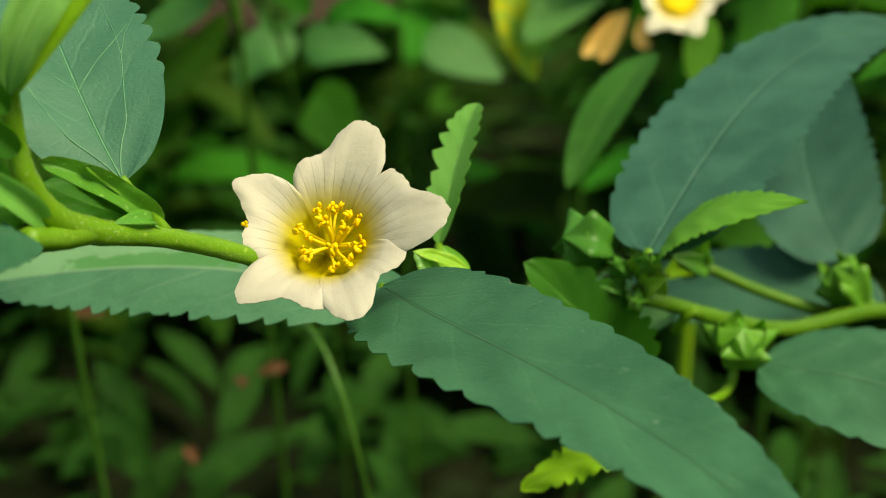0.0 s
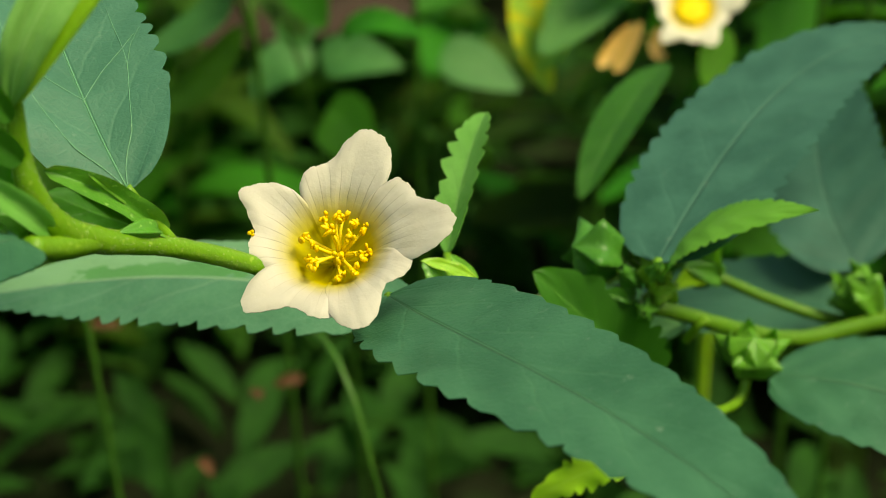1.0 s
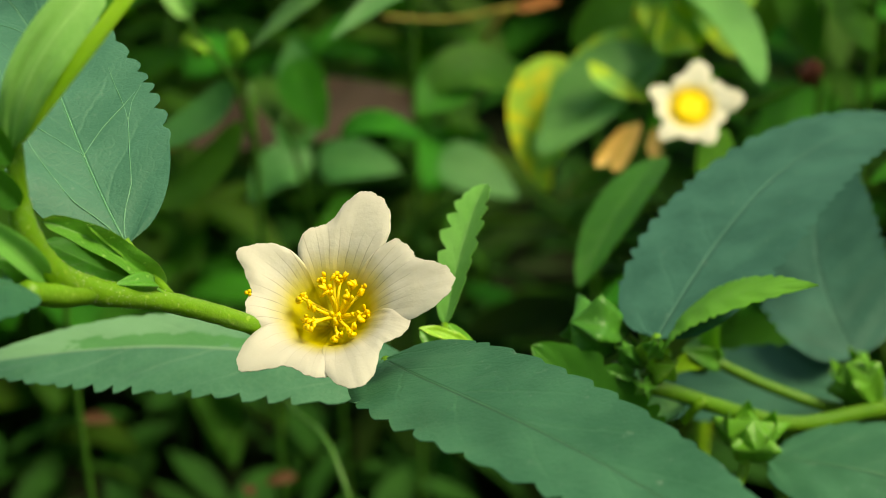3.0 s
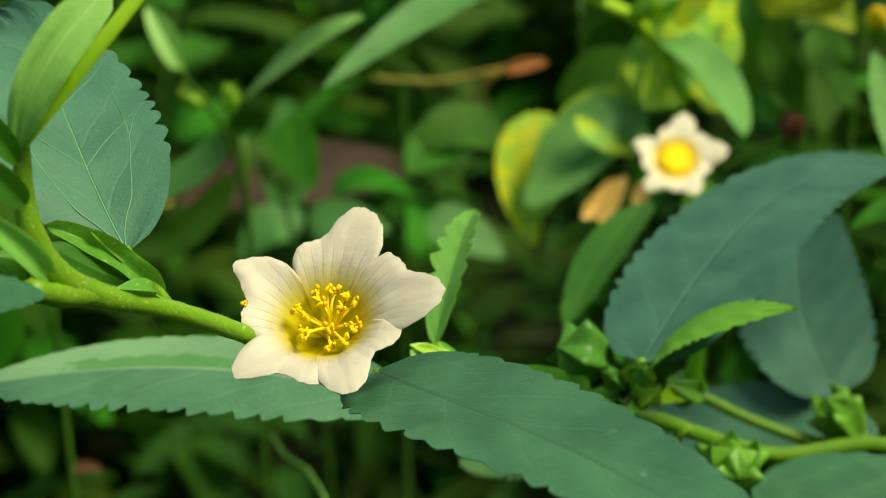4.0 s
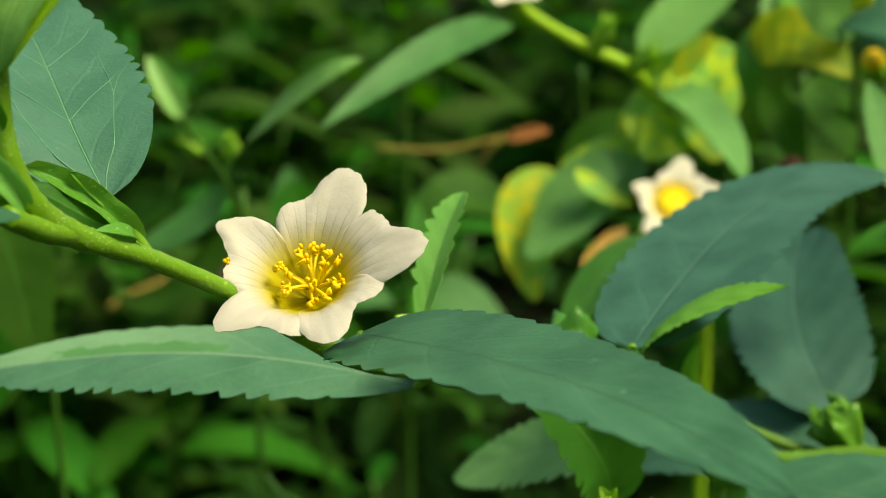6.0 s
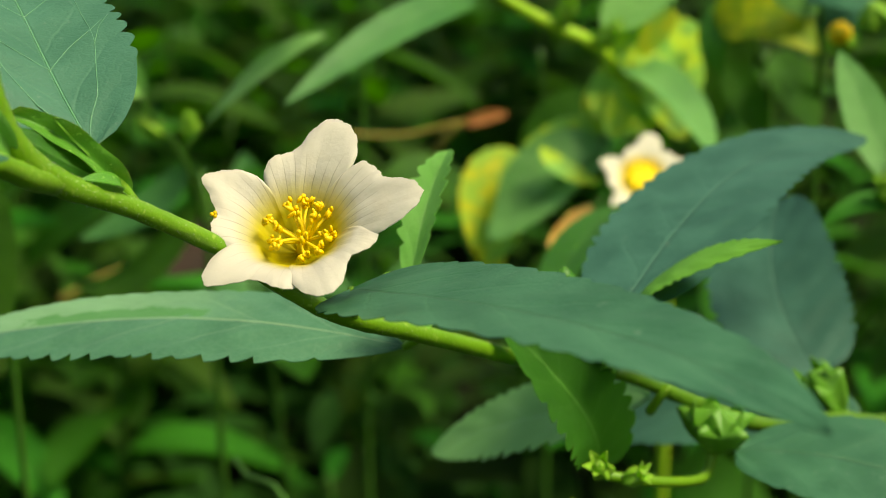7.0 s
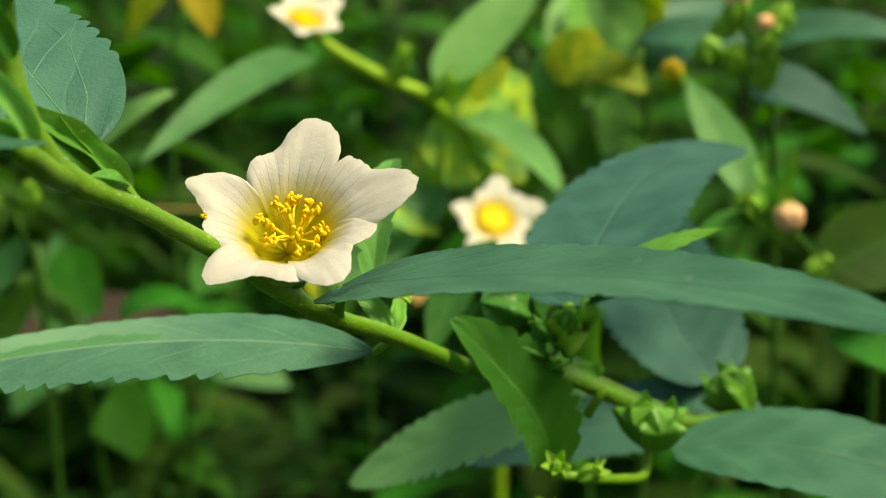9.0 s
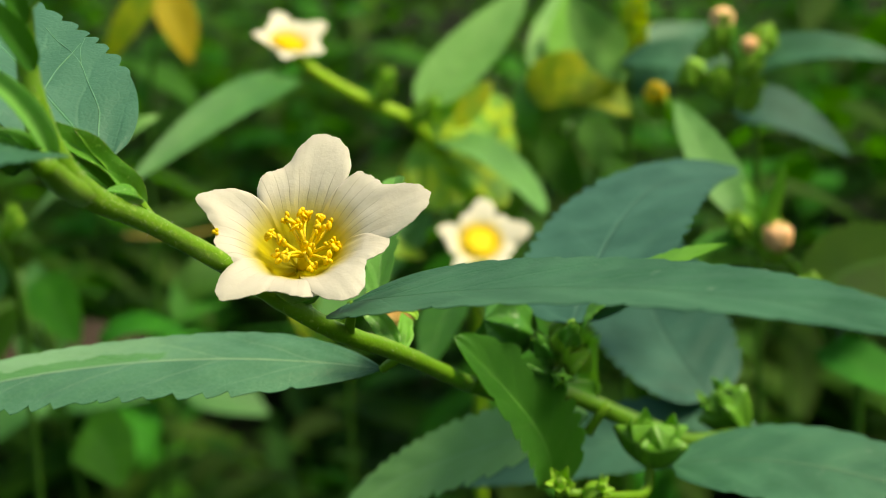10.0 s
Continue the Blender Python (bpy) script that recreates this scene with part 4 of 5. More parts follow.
for pts, rr in (([(0.0444, 0.0365, 0.2806), (0.0430, 0.0340, 0.2786), (0.0385, 0.0285, 0.2808), (0.0340, 0.0255, 0.2826), (0.0306, 0.0247, 0.2836)], 0.0006), ([(0.0444, 0.0365, 0.2806), (0.0450, 0.0390, 0.2825), (0.0438, 0.0401, 0.2847)], 0.0005), ([(0.0643, 0.0566, 0.2757), (0.0650, 0.0570, 0.2748), (0.0660, 0.0578, 0.2743)], 0.0006), ([(0.0290, 0.0318, 0.2997), (0.0310, 0.0318, 0.2975), (0.0328, 0.0308, 0.2945)], 0.0006), ([(0.0310, 0.0304, 0.2950), (0.0330, 0.0312, 0.2965)], 0.0007), ([(0.0318, 0.0270, 0.3021), (0.0325, 0.0290, 0.2990), (0.0328, 0.0308, 0.2945)], 0.0006), ([(0.0323, 0.0301, 0.3002), (0.0328, 0.0308, 0.2945)], 0.0005), ([(0.0639, 0.0669, 0.2768), (0.0650, 0.0625, 0.2750), (0.0665, 0.0572, 0.2745)], 0.0007), ([(0.0470, 0.0365, 0.2808), (0.0455, 0.0385, 0.2830), (0.0438, 0.0401, 0.2847)], 0.0006), ([(0.0369, 0.0370, 0.2854), (0.0380, 0.0360, 0.2880), (0.0390, 0.0360, 0.2890)], 0.0006)):
    part("petiole", stalk("petiole", pts, [rr, rr], STEM, ROOT), plant)

bud(plant, V((0.0429, 0.056, 0.2826)) - V(ROOT), (-0.0065, -0.0041, 0.0047), 0.0062, 0.0036, "bud", CALYX, "bright green angular bud at a side stem's end", 0.2, -1)
part("bract", blade("bract", local([(0.0429, 0.056, 0.2826), (0.0426, 0.0557, 0.2841), (0.0419, 0.0551, 0.2871), (0.0431, 0.0529, 0.2921)], ROOT), (-0.3, -0.7, 0.6), 0.0, 0.0016, 0.5, 0.4, 0.7, LEAF_YOUNG, 0, 0, 4), plant, "narrow bright green bract")
part("bract", blade("bract", local([(0.0429, 0.056, 0.2826), (0.0405, 0.0545, 0.2838), (0.0385, 0.0520, 0.2848), (0.0368, 0.0500, 0.2842)], ROOT), (0.2, -0.7, 0.7), 0.2, 0.0016, 0.5, 0.4, 0.7, LEAF_LIME, 0, 0, 4), plant, "narrow lime green bract")

# ---- the flowering plants behind ----
BACK = (0.075, 0.25, 0.0)
behind = thing("flowering_weed", BACK, "blurred weed with two cream flowers and yellowing leaves", "plant", "weeds behind")
part("stem", stalk("stem", [(0.0217, 0.1845, 0.3098), (0.0268, 0.1873, 0.3048), (0.0373, 0.1907, 0.2982), (0.0489, 0.1948, 0.2914), (0.0568, 0.2018, 0.2763), (0.063, 0.2132, 0.2529), (0.0721, 0.2412, 0.2073), BACK], [0.0012, 0.0013, 0.0013, 0.0014], STEM_LIME, BACK), behind)


def back_leaf(parent, at, base, mid, tip, normal, width, material, label="", fold=0.15, p=0.5, r=0.8, teeth=12, seed=0, twist=0.1):
    base, mid, tip = (np.asarray(q, float) for q in (base, mid, tip))
    bend = mid - (base + tip) / 2
    P = np.array([base, base + (tip - base) / 3 + bend * 1.33, base + (tip - base) * 2 / 3 + bend * 1.33, tip]) - np.asarray(at)
    return part("leaf", blade("leaf", P, normal, twist, width, fold, p, r, material, teeth, 0.08, 4, seed=seed), parent, label)


back_leaf(behind, BACK, (0.0224, 0.1829, 0.3046), (0.0072, 0.1645, 0.303), (-0.0116, 0.1449, 0.2937), (0.3, -0.5, 0.8), -0.0037, LEAF_MID, "long arched green leaf")
back_leaf(behind, BACK, (0.0489, 0.196, 0.2957), (0.0593, 0.2013, 0.3037), (0.0747, 0.212, 0.3166), (-0.5, -0.6, 0.6), 0.0070, LEAF_PALE, "broad pale green leaf", p=0.6, r=0.6)
back_leaf(behind, BACK, (0.0343, 0.2060, 0.2664), (0.0254, 0.2000, 0.2602), (0.0292, 0.1970, 0.2416), (0.35, -0.7, 0.6), -0.0059, LEAF_MOTTLED_LIT, "yellowing mottled leaf", p=0.6, r=0.6)
back_leaf(behind, BACK, (0.0321, 0.2030, 0.2660), (0.0301, 0.1990, 0.2576), (0.0274, 0.1960, 0.2470), (-0.2, -0.8, 0.5), 0.0049, LEAF_FLECKED_LIT, "yellowing mottled leaf", p=0.6, r=0.6)
back_leaf(behind, BACK, (0.0514, 0.1990, 0.2731), (0.0397, 0.1940, 0.2656), (0.0263, 0.1890, 0.2541), (-0.1, -0.6, 0.8), -0.0060, LEAF_GREY, "grey-green leaf", p=0.6, r=0.6)
back_leaf(behind, BACK, (0.0362, 0.1910, 0.2731), (0.0406, 0.1900, 0.2690), (0.0482, 0.1890, 0.2660), (0.2, -0.7, 0.7), 0.0022, LEAF_FLECKED_LIT, "small yellow-green flecked leaf", p=0.6, r=0.6, seed=3)
back_leaf(behind, BACK, (0.0500, 0.1870, 0.2580), (0.0410, 0.1840, 0.2535), (0.0330, 0.1820, 0.2477), (0.1, -0.7, 0.7), 0.0024, LEAF_BACK, p=0.6, r=0.6)
back_leaf(behind, BACK, (0.0523, 0.1960, 0.2895), (0.0601, 0.1800, 0.2880), (0.0641, 0.1560, 0.2819), (0.25, -0.85, 0.45), 0.0050, LEAF_GREY, "broad green leaf", p=0.6, r=0.6)
back_leaf(behind, BACK, (0.0539, 0.2010, 0.2909), (0.0571, 0.1960, 0.2840), (0.0488, 0.1860, 0.2769), (0.1, -0.8, 0.5), -0.0068, LEAF_FLECKED_LIT, "pale lime flecked leaf", p=0.6, r=0.6, seed=4)
back_leaf(behind, BACK, (0.0534, 0.2030, 0.2867), (0.0623, 0.2040, 0.2901), (0.0700, 0.2060, 0.2946), (0.0, -0.8, 0.5), 0.0065, LEAF_FLECKED_LIT, "pale lime flecked leaf", p=0.6, r=0.6, seed=8)
back_leaf(behind, BACK, (0.0559, 0.1980, 0.2862), (0.0611, 0.1920, 0.2814), (0.0636, 0.1860, 0.2759), (0.3, -0.75, 0.6), 0.0047, LEAF_FLECKED_LIT, "pale lime flecked leaf", p=0.6, r=0.6, seed=9)
back_leaf(behind, BACK, (0.0630, 0.2400, 0.2717), (0.0565, 0.2430, 0.2661), (0.0498, 0.2450, 0.2592), (0, -0.8, 0.6), -0.004, LEAF_YELLOW, "ochre withering leaf", p=0.6, r=0.6, seed=6)
back_leaf(behind, BACK, (0.0640, 0.2080, 0.2862), (0.0649, 0.2000, 0.2809), (0.0628, 0.1950, 0.2731), (0.3, -0.75, 0.6), 0.004, LEAF_BACK, p=0.6, r=0.6, seed=10)
back_leaf(behind, BACK, (0.0507, 0.1960, 0.2908), (0.0571, 0.1940, 0.2923), (0.0639, 0.1900, 0.2891), (0.0, -0.75, 0.6), 0.0072, LEAF_FLECKED_LIT, "yellowing mottled leaf", p=0.6, r=0.6, seed=21)
back_leaf(behind, BACK, (0.0522, 0.2010, 0.2894), (0.0545, 0.1970, 0.2827), (0.0568, 0.1930, 0.2748), (-0.1, -0.85, 0.5), 0.0085, LEAF_FLECKED_LIT, "yellowing mottled leaf", p=0.6, r=0.6, seed=22)
back_leaf(behind, BACK, (0.0553, 0.1900, 0.2922), (0.0585, 0.1890, 0.2971), (0.0618, 0.1880, 0.3015), (-0.2, -0.8, 0.5), 0.0026, LEAF_MOTTLED_LIT, "yellowing mottled leaf", p=0.6, r=0.6, seed=23)
back_leaf(behind, BACK, (0.0544, 0.2050, 0.2862), (0.0506, 0.2030, 0.2803), (0.0463, 0.2000, 0.2765), (-0.2, -0.8, 0.5), -0.0044, LEAF_MOTTLED_LIT, "yellowing mottled leaf", p=0.6, r=0.6, seed=24)
back_leaf(behind, BACK, (0.0631, 0.2000, 0.2941), (0.0651, 0.1970, 0.2872), (0.0639, 0.1940, 0.2797), (0.2, -0.85, 0.4), 0.0046, LEAF_FLECKED_LIT, "yellowing mottled leaf", p=0.6, r=0.6, seed=25)
back_leaf(behind, BACK, (0.0428, 0.116, 0.2848), (0.0351, 0.1022, 0.2830), (0.0279, 0.0875, 0.2764), (-0.5, -0.6, 0.6), -0.0042, LEAF_FOLDED, "hanging green leaf", p=0.6, r=0.7)
back_leaf(behind, BACK, (0.0587, 0.1660, 0.2696), (0.0582, 0.1640, 0.2647), (0.0567, 0.1620, 0.2580), (0.1, -0.7, 0.7), 0.0034, LEAF_YOUNG, "bright green leaf under a flower", p=0.6, r=0.6, seed=31)
back_leaf(behind, BACK, (0.0495, 0.1970, 0.2720), (0.0381, 0.1950, 0.2690), (0.0280, 0.1920, 0.2577), (-0.1, -0.75, 0.6), 0.0052, LEAF_GREY, "grey-green leaf", p=0.6, r=0.6, seed=32)
back_leaf(behind, BACK, (0.0521, 0.2000, 0.2733), (0.0428, 0.1990, 0.2724), (0.0325, 0.1980, 0.2678), (0.0, -0.75, 0.6), 0.0048, LEAF_FLECKED_LIT, "pale lime flecked leaf", p=0.6, r=0.6, seed=33)
for q, d in (((0.0413, 0.1808, 0.2590), (-0.7, -0.5, -0.4)), ((0.0462, 0.1780, 0.2596), (0.7, -0.6, 0.1)), ((0.0430, 0.1800, 0.2600), (-0.35, -0.5, -0.8))):
    b = np.array(q)
    e = b + np.array(d) * 0.006
    back_leaf(behind, BACK, b + (0.003, 0.002, 0.004), (b + e) / 2, e, (0.2, -0.8, 0.5), 0.0019, WITHER, "withered orange petals", 0.5, teeth=0)
FAR_FLOWER = V((0.052, 0.155, 0.278))
flower(behind, FAR_FLOWER - V(BACK), V((0.04, -0.68, 0.73)), 0.12, 0.0084, 0.22, False, "cream flower with an orange-yellow heart")
bud(behind, V((0.0739, 0.1628, 0.2800)) - V(BACK), (0.1, -0.4, 0.9), 0.0052, 0.0042, "bud", BUD_RED, "dark red-brown drying bud", 0.2, -1)
part("flower_stalk", stalk("flower_stalk", [(0.0739, 0.1628, 0.2802), (0.0745, 0.1750, 0.2740), (0.0700, 0.2100, 0.2550)], [0.0006, 0.0008], STEM_BACK, BACK), behind)
part("flower_stalk", stalk("flower_stalk", [FAR_FLOWER + V((0.0013, 0.004, -0.0027)), (0.0550, 0.1680, 0.2700), (0.0600, 0.2000, 0.2650)], [0.0008, 0.0008], STEM_BACK, BACK), behind)
TOP_FLOWER = V((0.0218, 0.1850, 0.3125))
flower(behind, TOP_FLOWER - V(BACK), V((0.25, -0.35, 0.9)), 0.6, 0.0075, 0.55, False, "half-closed cream flower")
for q, d in (((0.0400, 0.1905, 0.2980), (0.2, -0.3, 0.9)), ((0.0470, 0.1930, 0.2935), (0.5, -0.4, 0.6)), ((0.0520, 0.1990, 0.2860), (0.6, -0.4, 0.5))):
    bud(behind, V(q) - V(BACK), d, 0.0070, 0.0042, "bud", CALYX_BRIGHT, "yellow-green bud", 0.4, 0.2)


def bud_spray(at, line, buds, leaves, label, stem=None):
    """A slim weed that carries round buds, at its place."""
    it = thing("budding_weed", at, label, "plant", "weeds behind")
    part("stem", stalk("stem", [*line, at], [0.0006, 0.0006, 0.0009], stem or STEM_BACK_SHADED, at), it)
    for q, d, size, body, words in buds:
        bud(it, V(q) - V(at), d, size * 1.3, size, "bud", CALYX_BRIGHT, words, 0.3, 0.1, body)
    for i, (b, m, t, nn, w, mat) in enumerate(leaves):
        back_leaf(it, at, b, m, t, nn, w, mat, seed=i + 20)
    return it


def round_bud(parent, at, centre, size):
    v, f = [], []
    blob(v, f, V(centre) - V(at), (size, size, size * 1.05), Matrix.Identity(3), 10, 14)
    for i in range(5):
        a = i * 1.257
        blob(v, f, V(centre) - V(at) + V((0.45 * size * math.cos(a), 0.45 * size * math.sin(a), 0.25 * size)), (size * 0.62,) * 3, Matrix.Identity(3), 6, 8)
    part("petal_bud", data("petal_bud", v, f, PINK), parent, "round pink closed petals")


AT = (0.12, 0.135, 0.0)
spray = bud_spray(AT, [(0.0850, 0.1040, 0.2915), (0.0880, 0.1075, 0.2870), (0.0958, 0.1132, 0.2804), (0.1068, 0.122, 0.263), (0.1151, 0.1266, 0.2475)],
    [((0.0868, 0.1030, 0.2855), (0.05, -0.2, 0.9), 0.0050, None, "green calyx of a pink bud"), ((0.0830, 0.1040, 0.2890), (-0.5, -0.2, 0.8), 0.0040, None, "green bud"), ((0.0950, 0.1120, 0.2760), (0.6, -0.2, 0.7), 0.0040, None, "green bud")],
    [((0.0835, 0.1060, 0.2920), (0.0805, 0.1150, 0.3000), (0.0779, 0.1248, 0.3078), (-0.3, -0.6, 0.7), 0.0037, LEAF_GREY), ((0.0860, 0.1050, 0.2880), (0.0875, 0.1040, 0.2950), (0.0885, 0.1030, 0.3010), (-0.2, -0.9, 0.2), 0.0012, LEAF_YOUNG), ((0.0840, 0.1050, 0.2880), (0.0780, 0.1040, 0.2890), (0.0720, 0.1030, 0.2860), (0, -0.5, 0.8), 0.0020, LEAF_BACK), ((0.1, 0.116, 0.274), (0.112, 0.12, 0.279), (0.13, 0.125, 0.276), (0, -0.85, 0.5), 0.0075, LEAF_BACK), ((0.105, 0.121, 0.264), (0.11, 0.115, 0.262), (0.122, 0.108, 0.255), (0, -0.6, 0.8), 0.005, LEAF_BACK)],
    "slim weed with a round pink bud and narrow leaves")
round_bud(spray, AT, (0.0871, 0.1014, 0.2896), 0.0024)
for base, mid, tip in (((0.0858, 0.1040, 0.2881), (0.0846, 0.1040, 0.2925), (0.0820, 0.1050, 0.2945)), ((0.0858, 0.1040, 0.2881), (0.0864, 0.1030, 0.2940), (0.0876, 0.1020, 0.2994)), ((0.0856, 0.1060, 0.2869), (0.0830, 0.1070, 0.2890), (0.0807, 0.1080, 0.2921)), ((0.0865, 0.1030, 0.2876), (0.0845, 0.1060, 0.2955), (0.0838, 0.1080, 0.2972))):
    back_leaf(spray, AT, base, mid, tip, (-0.2, -0.9, 0.3), 0.0011, LEAF_YOUNG, "narrow bright green bract", 0.4, teeth=0)
AT = (0.125, 0.175, 0.0)
spray = bud_spray(AT, [(0.0925, 0.1429, 0.3160), (0.0971, 0.1471, 0.3091), (0.0993, 0.1546, 0.2995), (0.1074, 0.1593, 0.284)],
    [((0.0926, 0.1430, 0.3135), (0, -0.2, 0.9), 0.0050, None, "green calyx of a pink bud"), ((0.0975, 0.1450, 0.3080), (0.5, -0.3, 0.8), 0.0048, None, "green bud"), ((0.0950, 0.1470, 0.3040), (-0.4, -0.4, 0.8), 0.0048, None, "green bud"), ((0.0995, 0.1500, 0.3010), (0.4, -0.4, 0.8), 0.0050, None, "green bud"), ((0.0888, 0.1650, 0.2975), (-0.2, -0.4, 0.8), 0.0054, ANTHER, "yellow opening bud")],
    [((0.0980, 0.1480, 0.3080), (0.1090, 0.1420, 0.3130), (0.1240, 0.1320, 0.3110), (0.0, -0.6, 0.8), 0.0040, LEAF), ((0.0985, 0.1500, 0.3060), (0.0900, 0.1580, 0.3100), (0.0810, 0.1640, 0.3080), (0.0, -0.7, 0.7), 0.0042, LEAF), ((0.1, 0.1540, 0.3), (0.108, 0.15, 0.3), (0.12, 0.146, 0.292), (0.1, -0.7, 0.7), 0.005, LEAF_BROAD_SKY)],
    "slim weed with pink and yellow buds")
round_bud(spray, AT, (0.0927, 0.1427, 0.3185), 0.0022)
round_bud(spray, AT, (0.0985, 0.1440, 0.3135), 0.0016)
for at, way, size in (((0.1012, 0.1460, 0.3128), (0.3, -0.3, 0.9), 0.0042), ((0.0914, 0.1450, 0.3117), (-0.3, -0.4, 0.8), 0.0038), ((0.0948, 0.1480, 0.3057), (0.1, -0.4, 0.9), 0.0040), ((0.0909, 0.1500, 0.3063), (-0.4, -0.3, 0.8), 0.0046)):
    bud(spray, V(at) - V(AT), way, size * 1.2, size, "bud", CALYX_BRIGHT, "green bud in a crowded spray", 0.5, -1)

AT = (0.095, 0.24, 0.0)
spray = bud_spray(AT, [(0.0800, 0.2060, 0.3000), (0.0830, 0.2100, 0.2850), (0.0880, 0.2160, 0.2600)], [((0.0840, 0.2070, 0.2950), (0, -0.2, 0.9), 0.006, None, "lime green bud"), ((0.0920, 0.1990, 0.3040), (0.1, -0.2, 0.9), 0.0062, None, "lime green bud"), ((0.0930, 0.1985, 0.3120), (0, -0.2, 0.9), 0.0058, None, "lime green bud")],
    [((0.0763, 0.2018, 0.2994), (0.0825, 0.2131, 0.3072), (0.0898, 0.2299, 0.3161), (-0.2, -0.8, 0.5), 0.0055, LEAF_PALE), ((0.0694, 0.1870, 0.2991), (0.0780, 0.1810, 0.3019), (0.0873, 0.1760, 0.2956), (0.1, -0.75, 0.6), 0.0068, LEAF_OLIVE), ((0.0752, 0.1900, 0.3028), (0.0694, 0.1870, 0.2974), (0.0710, 0.1860, 0.2886), (-0.5, -0.8, 0.3), 0.0034, LEAF_FOLDED), ((0.0803, 0.2000, 0.2988), (0.0823, 0.2050, 0.3072), (0.0844, 0.2100, 0.3166), (0.1, -0.8, 0.5), 0.0044, LEAF_YOUNG), ((0.0739, 0.1950, 0.2890), (0.0776, 0.1900, 0.2825), (0.0803, 0.1860, 0.2755), (-0.3, -0.8, 0.4), 0.004, LEAF_BACK), ((0.0817, 0.1900, 0.2923), (0.0864, 0.1870, 0.2854), (0.0903, 0.1840, 0.2777), (0.3, -0.8, 0.4), 0.005, LEAF_BACK), ((0.1024, 0.2373, 0.2948), (0.113, 0.2366, 0.3004), (0.1297, 0.2444, 0.3034), (0, -0.6, 0.8), 0.006, LEAF), ((0.08, 0.203, 0.295), (0.072, 0.201, 0.283), (0.069, 0.199, 0.268), (-0.2, -0.9, 0.3), 0.005, LEAF_BACK)],
    "leafy weed with olive and pale green leaves")

AT = (-0.03, 0.23, 0.0)
spray = bud_spray(AT, [(-0.0407, 0.1758, 0.2872), (-0.0399, 0.1768, 0.2841), (-0.0340, 0.1830, 0.2720), (-0.032, 0.1910, 0.2564), (-0.032, 0.1974, 0.2464)],
    [((-0.0322, 0.1760, 0.2790), (0.1, -0.3, 0.9), 0.0042, None, "small round green bud"), ((-0.0380, 0.1790, 0.2790), (-0.6, -0.3, 0.6), 0.0040, None, "small green bud")],
    [((-0.0330, 0.1750, 0.2770), (-0.0170, 0.1600, 0.2960), (-0.0049, 0.1581, 0.3031), (0.4, -0.5, 0.7), 0.0026, LEAF_PALE), ((-0.0322, 0.2731, 0.2182), (-0.0314, 0.2779, 0.2326), (-0.0322, 0.2831, 0.2457), (0, -1, 0.2), 0.0066, LEAF_MID), ((-0.034, 0.184, 0.271), (-0.042, 0.186, 0.262), (-0.056, 0.184, 0.256), (0, -0.6, 0.8), 0.0040, LEAF_MID), ((-0.033, 0.186, 0.262), (-0.045, 0.184, 0.248), (-0.058, 0.186, 0.246), (0, -0.6, 0.8), 0.0040, LEAF_BACK)],
    "slim weed with a pale upright bud", STEM_BACK_SHADED)
part("pod", blade("pod", local([(-0.0407, 0.1758, 0.2872), (-0.0425, 0.1760, 0.2910), (-0.0450, 0.1780, 0.2950), (-0.0476, 0.1798, 0.2985)], AT), (0.2, -0.9, 0.1), 0, 0.0028, 0.5, 0.4, 0.6, LEAF_TIP, 0, 0, 4, thick=0.0012), spray, "pale green folded leaf bud")

# a weed with lime yellow blossom buds
AT = (0.098, 0.20, 0.0)
spray = bud_spray(AT, [(0.0856, 0.1735, 0.3230), (0.0860, 0.1718, 0.3130), (0.0876, 0.1791, 0.3041), (0.092, 0.19, 0.26)], [], [((0.0876, 0.1791, 0.3041), (0.0800, 0.1760, 0.3110), (0.0745, 0.1750, 0.3200), (-0.2, -0.8, 0.5), 0.0052, LEAF_PALE), ((0.0890, 0.1810, 0.2990), (0.0960, 0.1760, 0.3050), (0.1050, 0.1700, 0.3040), (0.0, -0.7, 0.7), 0.0046, LEAF)], "weed with lime yellow blossom buds")
for q, size in (((0.0853, 0.1730, 0.3215), 0.0048), ((0.0866, 0.1715, 0.3180), 0.0040), ((0.0856, 0.1712, 0.3140), 0.0050), ((0.0864, 0.1712, 0.3098), 0.0042), ((0.0872, 0.1760, 0.3060), 0.0036)):
    bud(spray, V(q) - V(AT), (0.1, -0.3, 0.9), size * 1.3, size, "bud", BUD_LIME, "lime yellow blossom bud", 0.4, 0.2)

# a yellow leaf hangs from a weed farther back, and a tiny yellow flower stands among the leaves
AT = (0.0, 0.31, 0.0)
spray = bud_spray(AT, [(0.0020, 0.2850, 0.3160), (0.0010, 0.2880, 0.3000), (-0.002, 0.297, 0.25)], [], [((0.0030, 0.2840, 0.3110), (0.0062, 0.2815, 0.3040), (0.0085, 0.2790, 0.2940), (0, -0.9, 0.3), 0.0050, LEAF_YELLOW), ((0.0015, 0.2850, 0.3120), (-0.0060, 0.2830, 0.3040), (-0.0120, 0.2830, 0.2930), (0, -0.9, 0.3), 0.0036, LEAF_OLIVE)], "shaded weed with a yellow hanging leaf", STEM_BACK_SHADED)

# a leafy weed in the shade behind the long chewed leaf
AT = (-0.02, 0.30, 0.0)
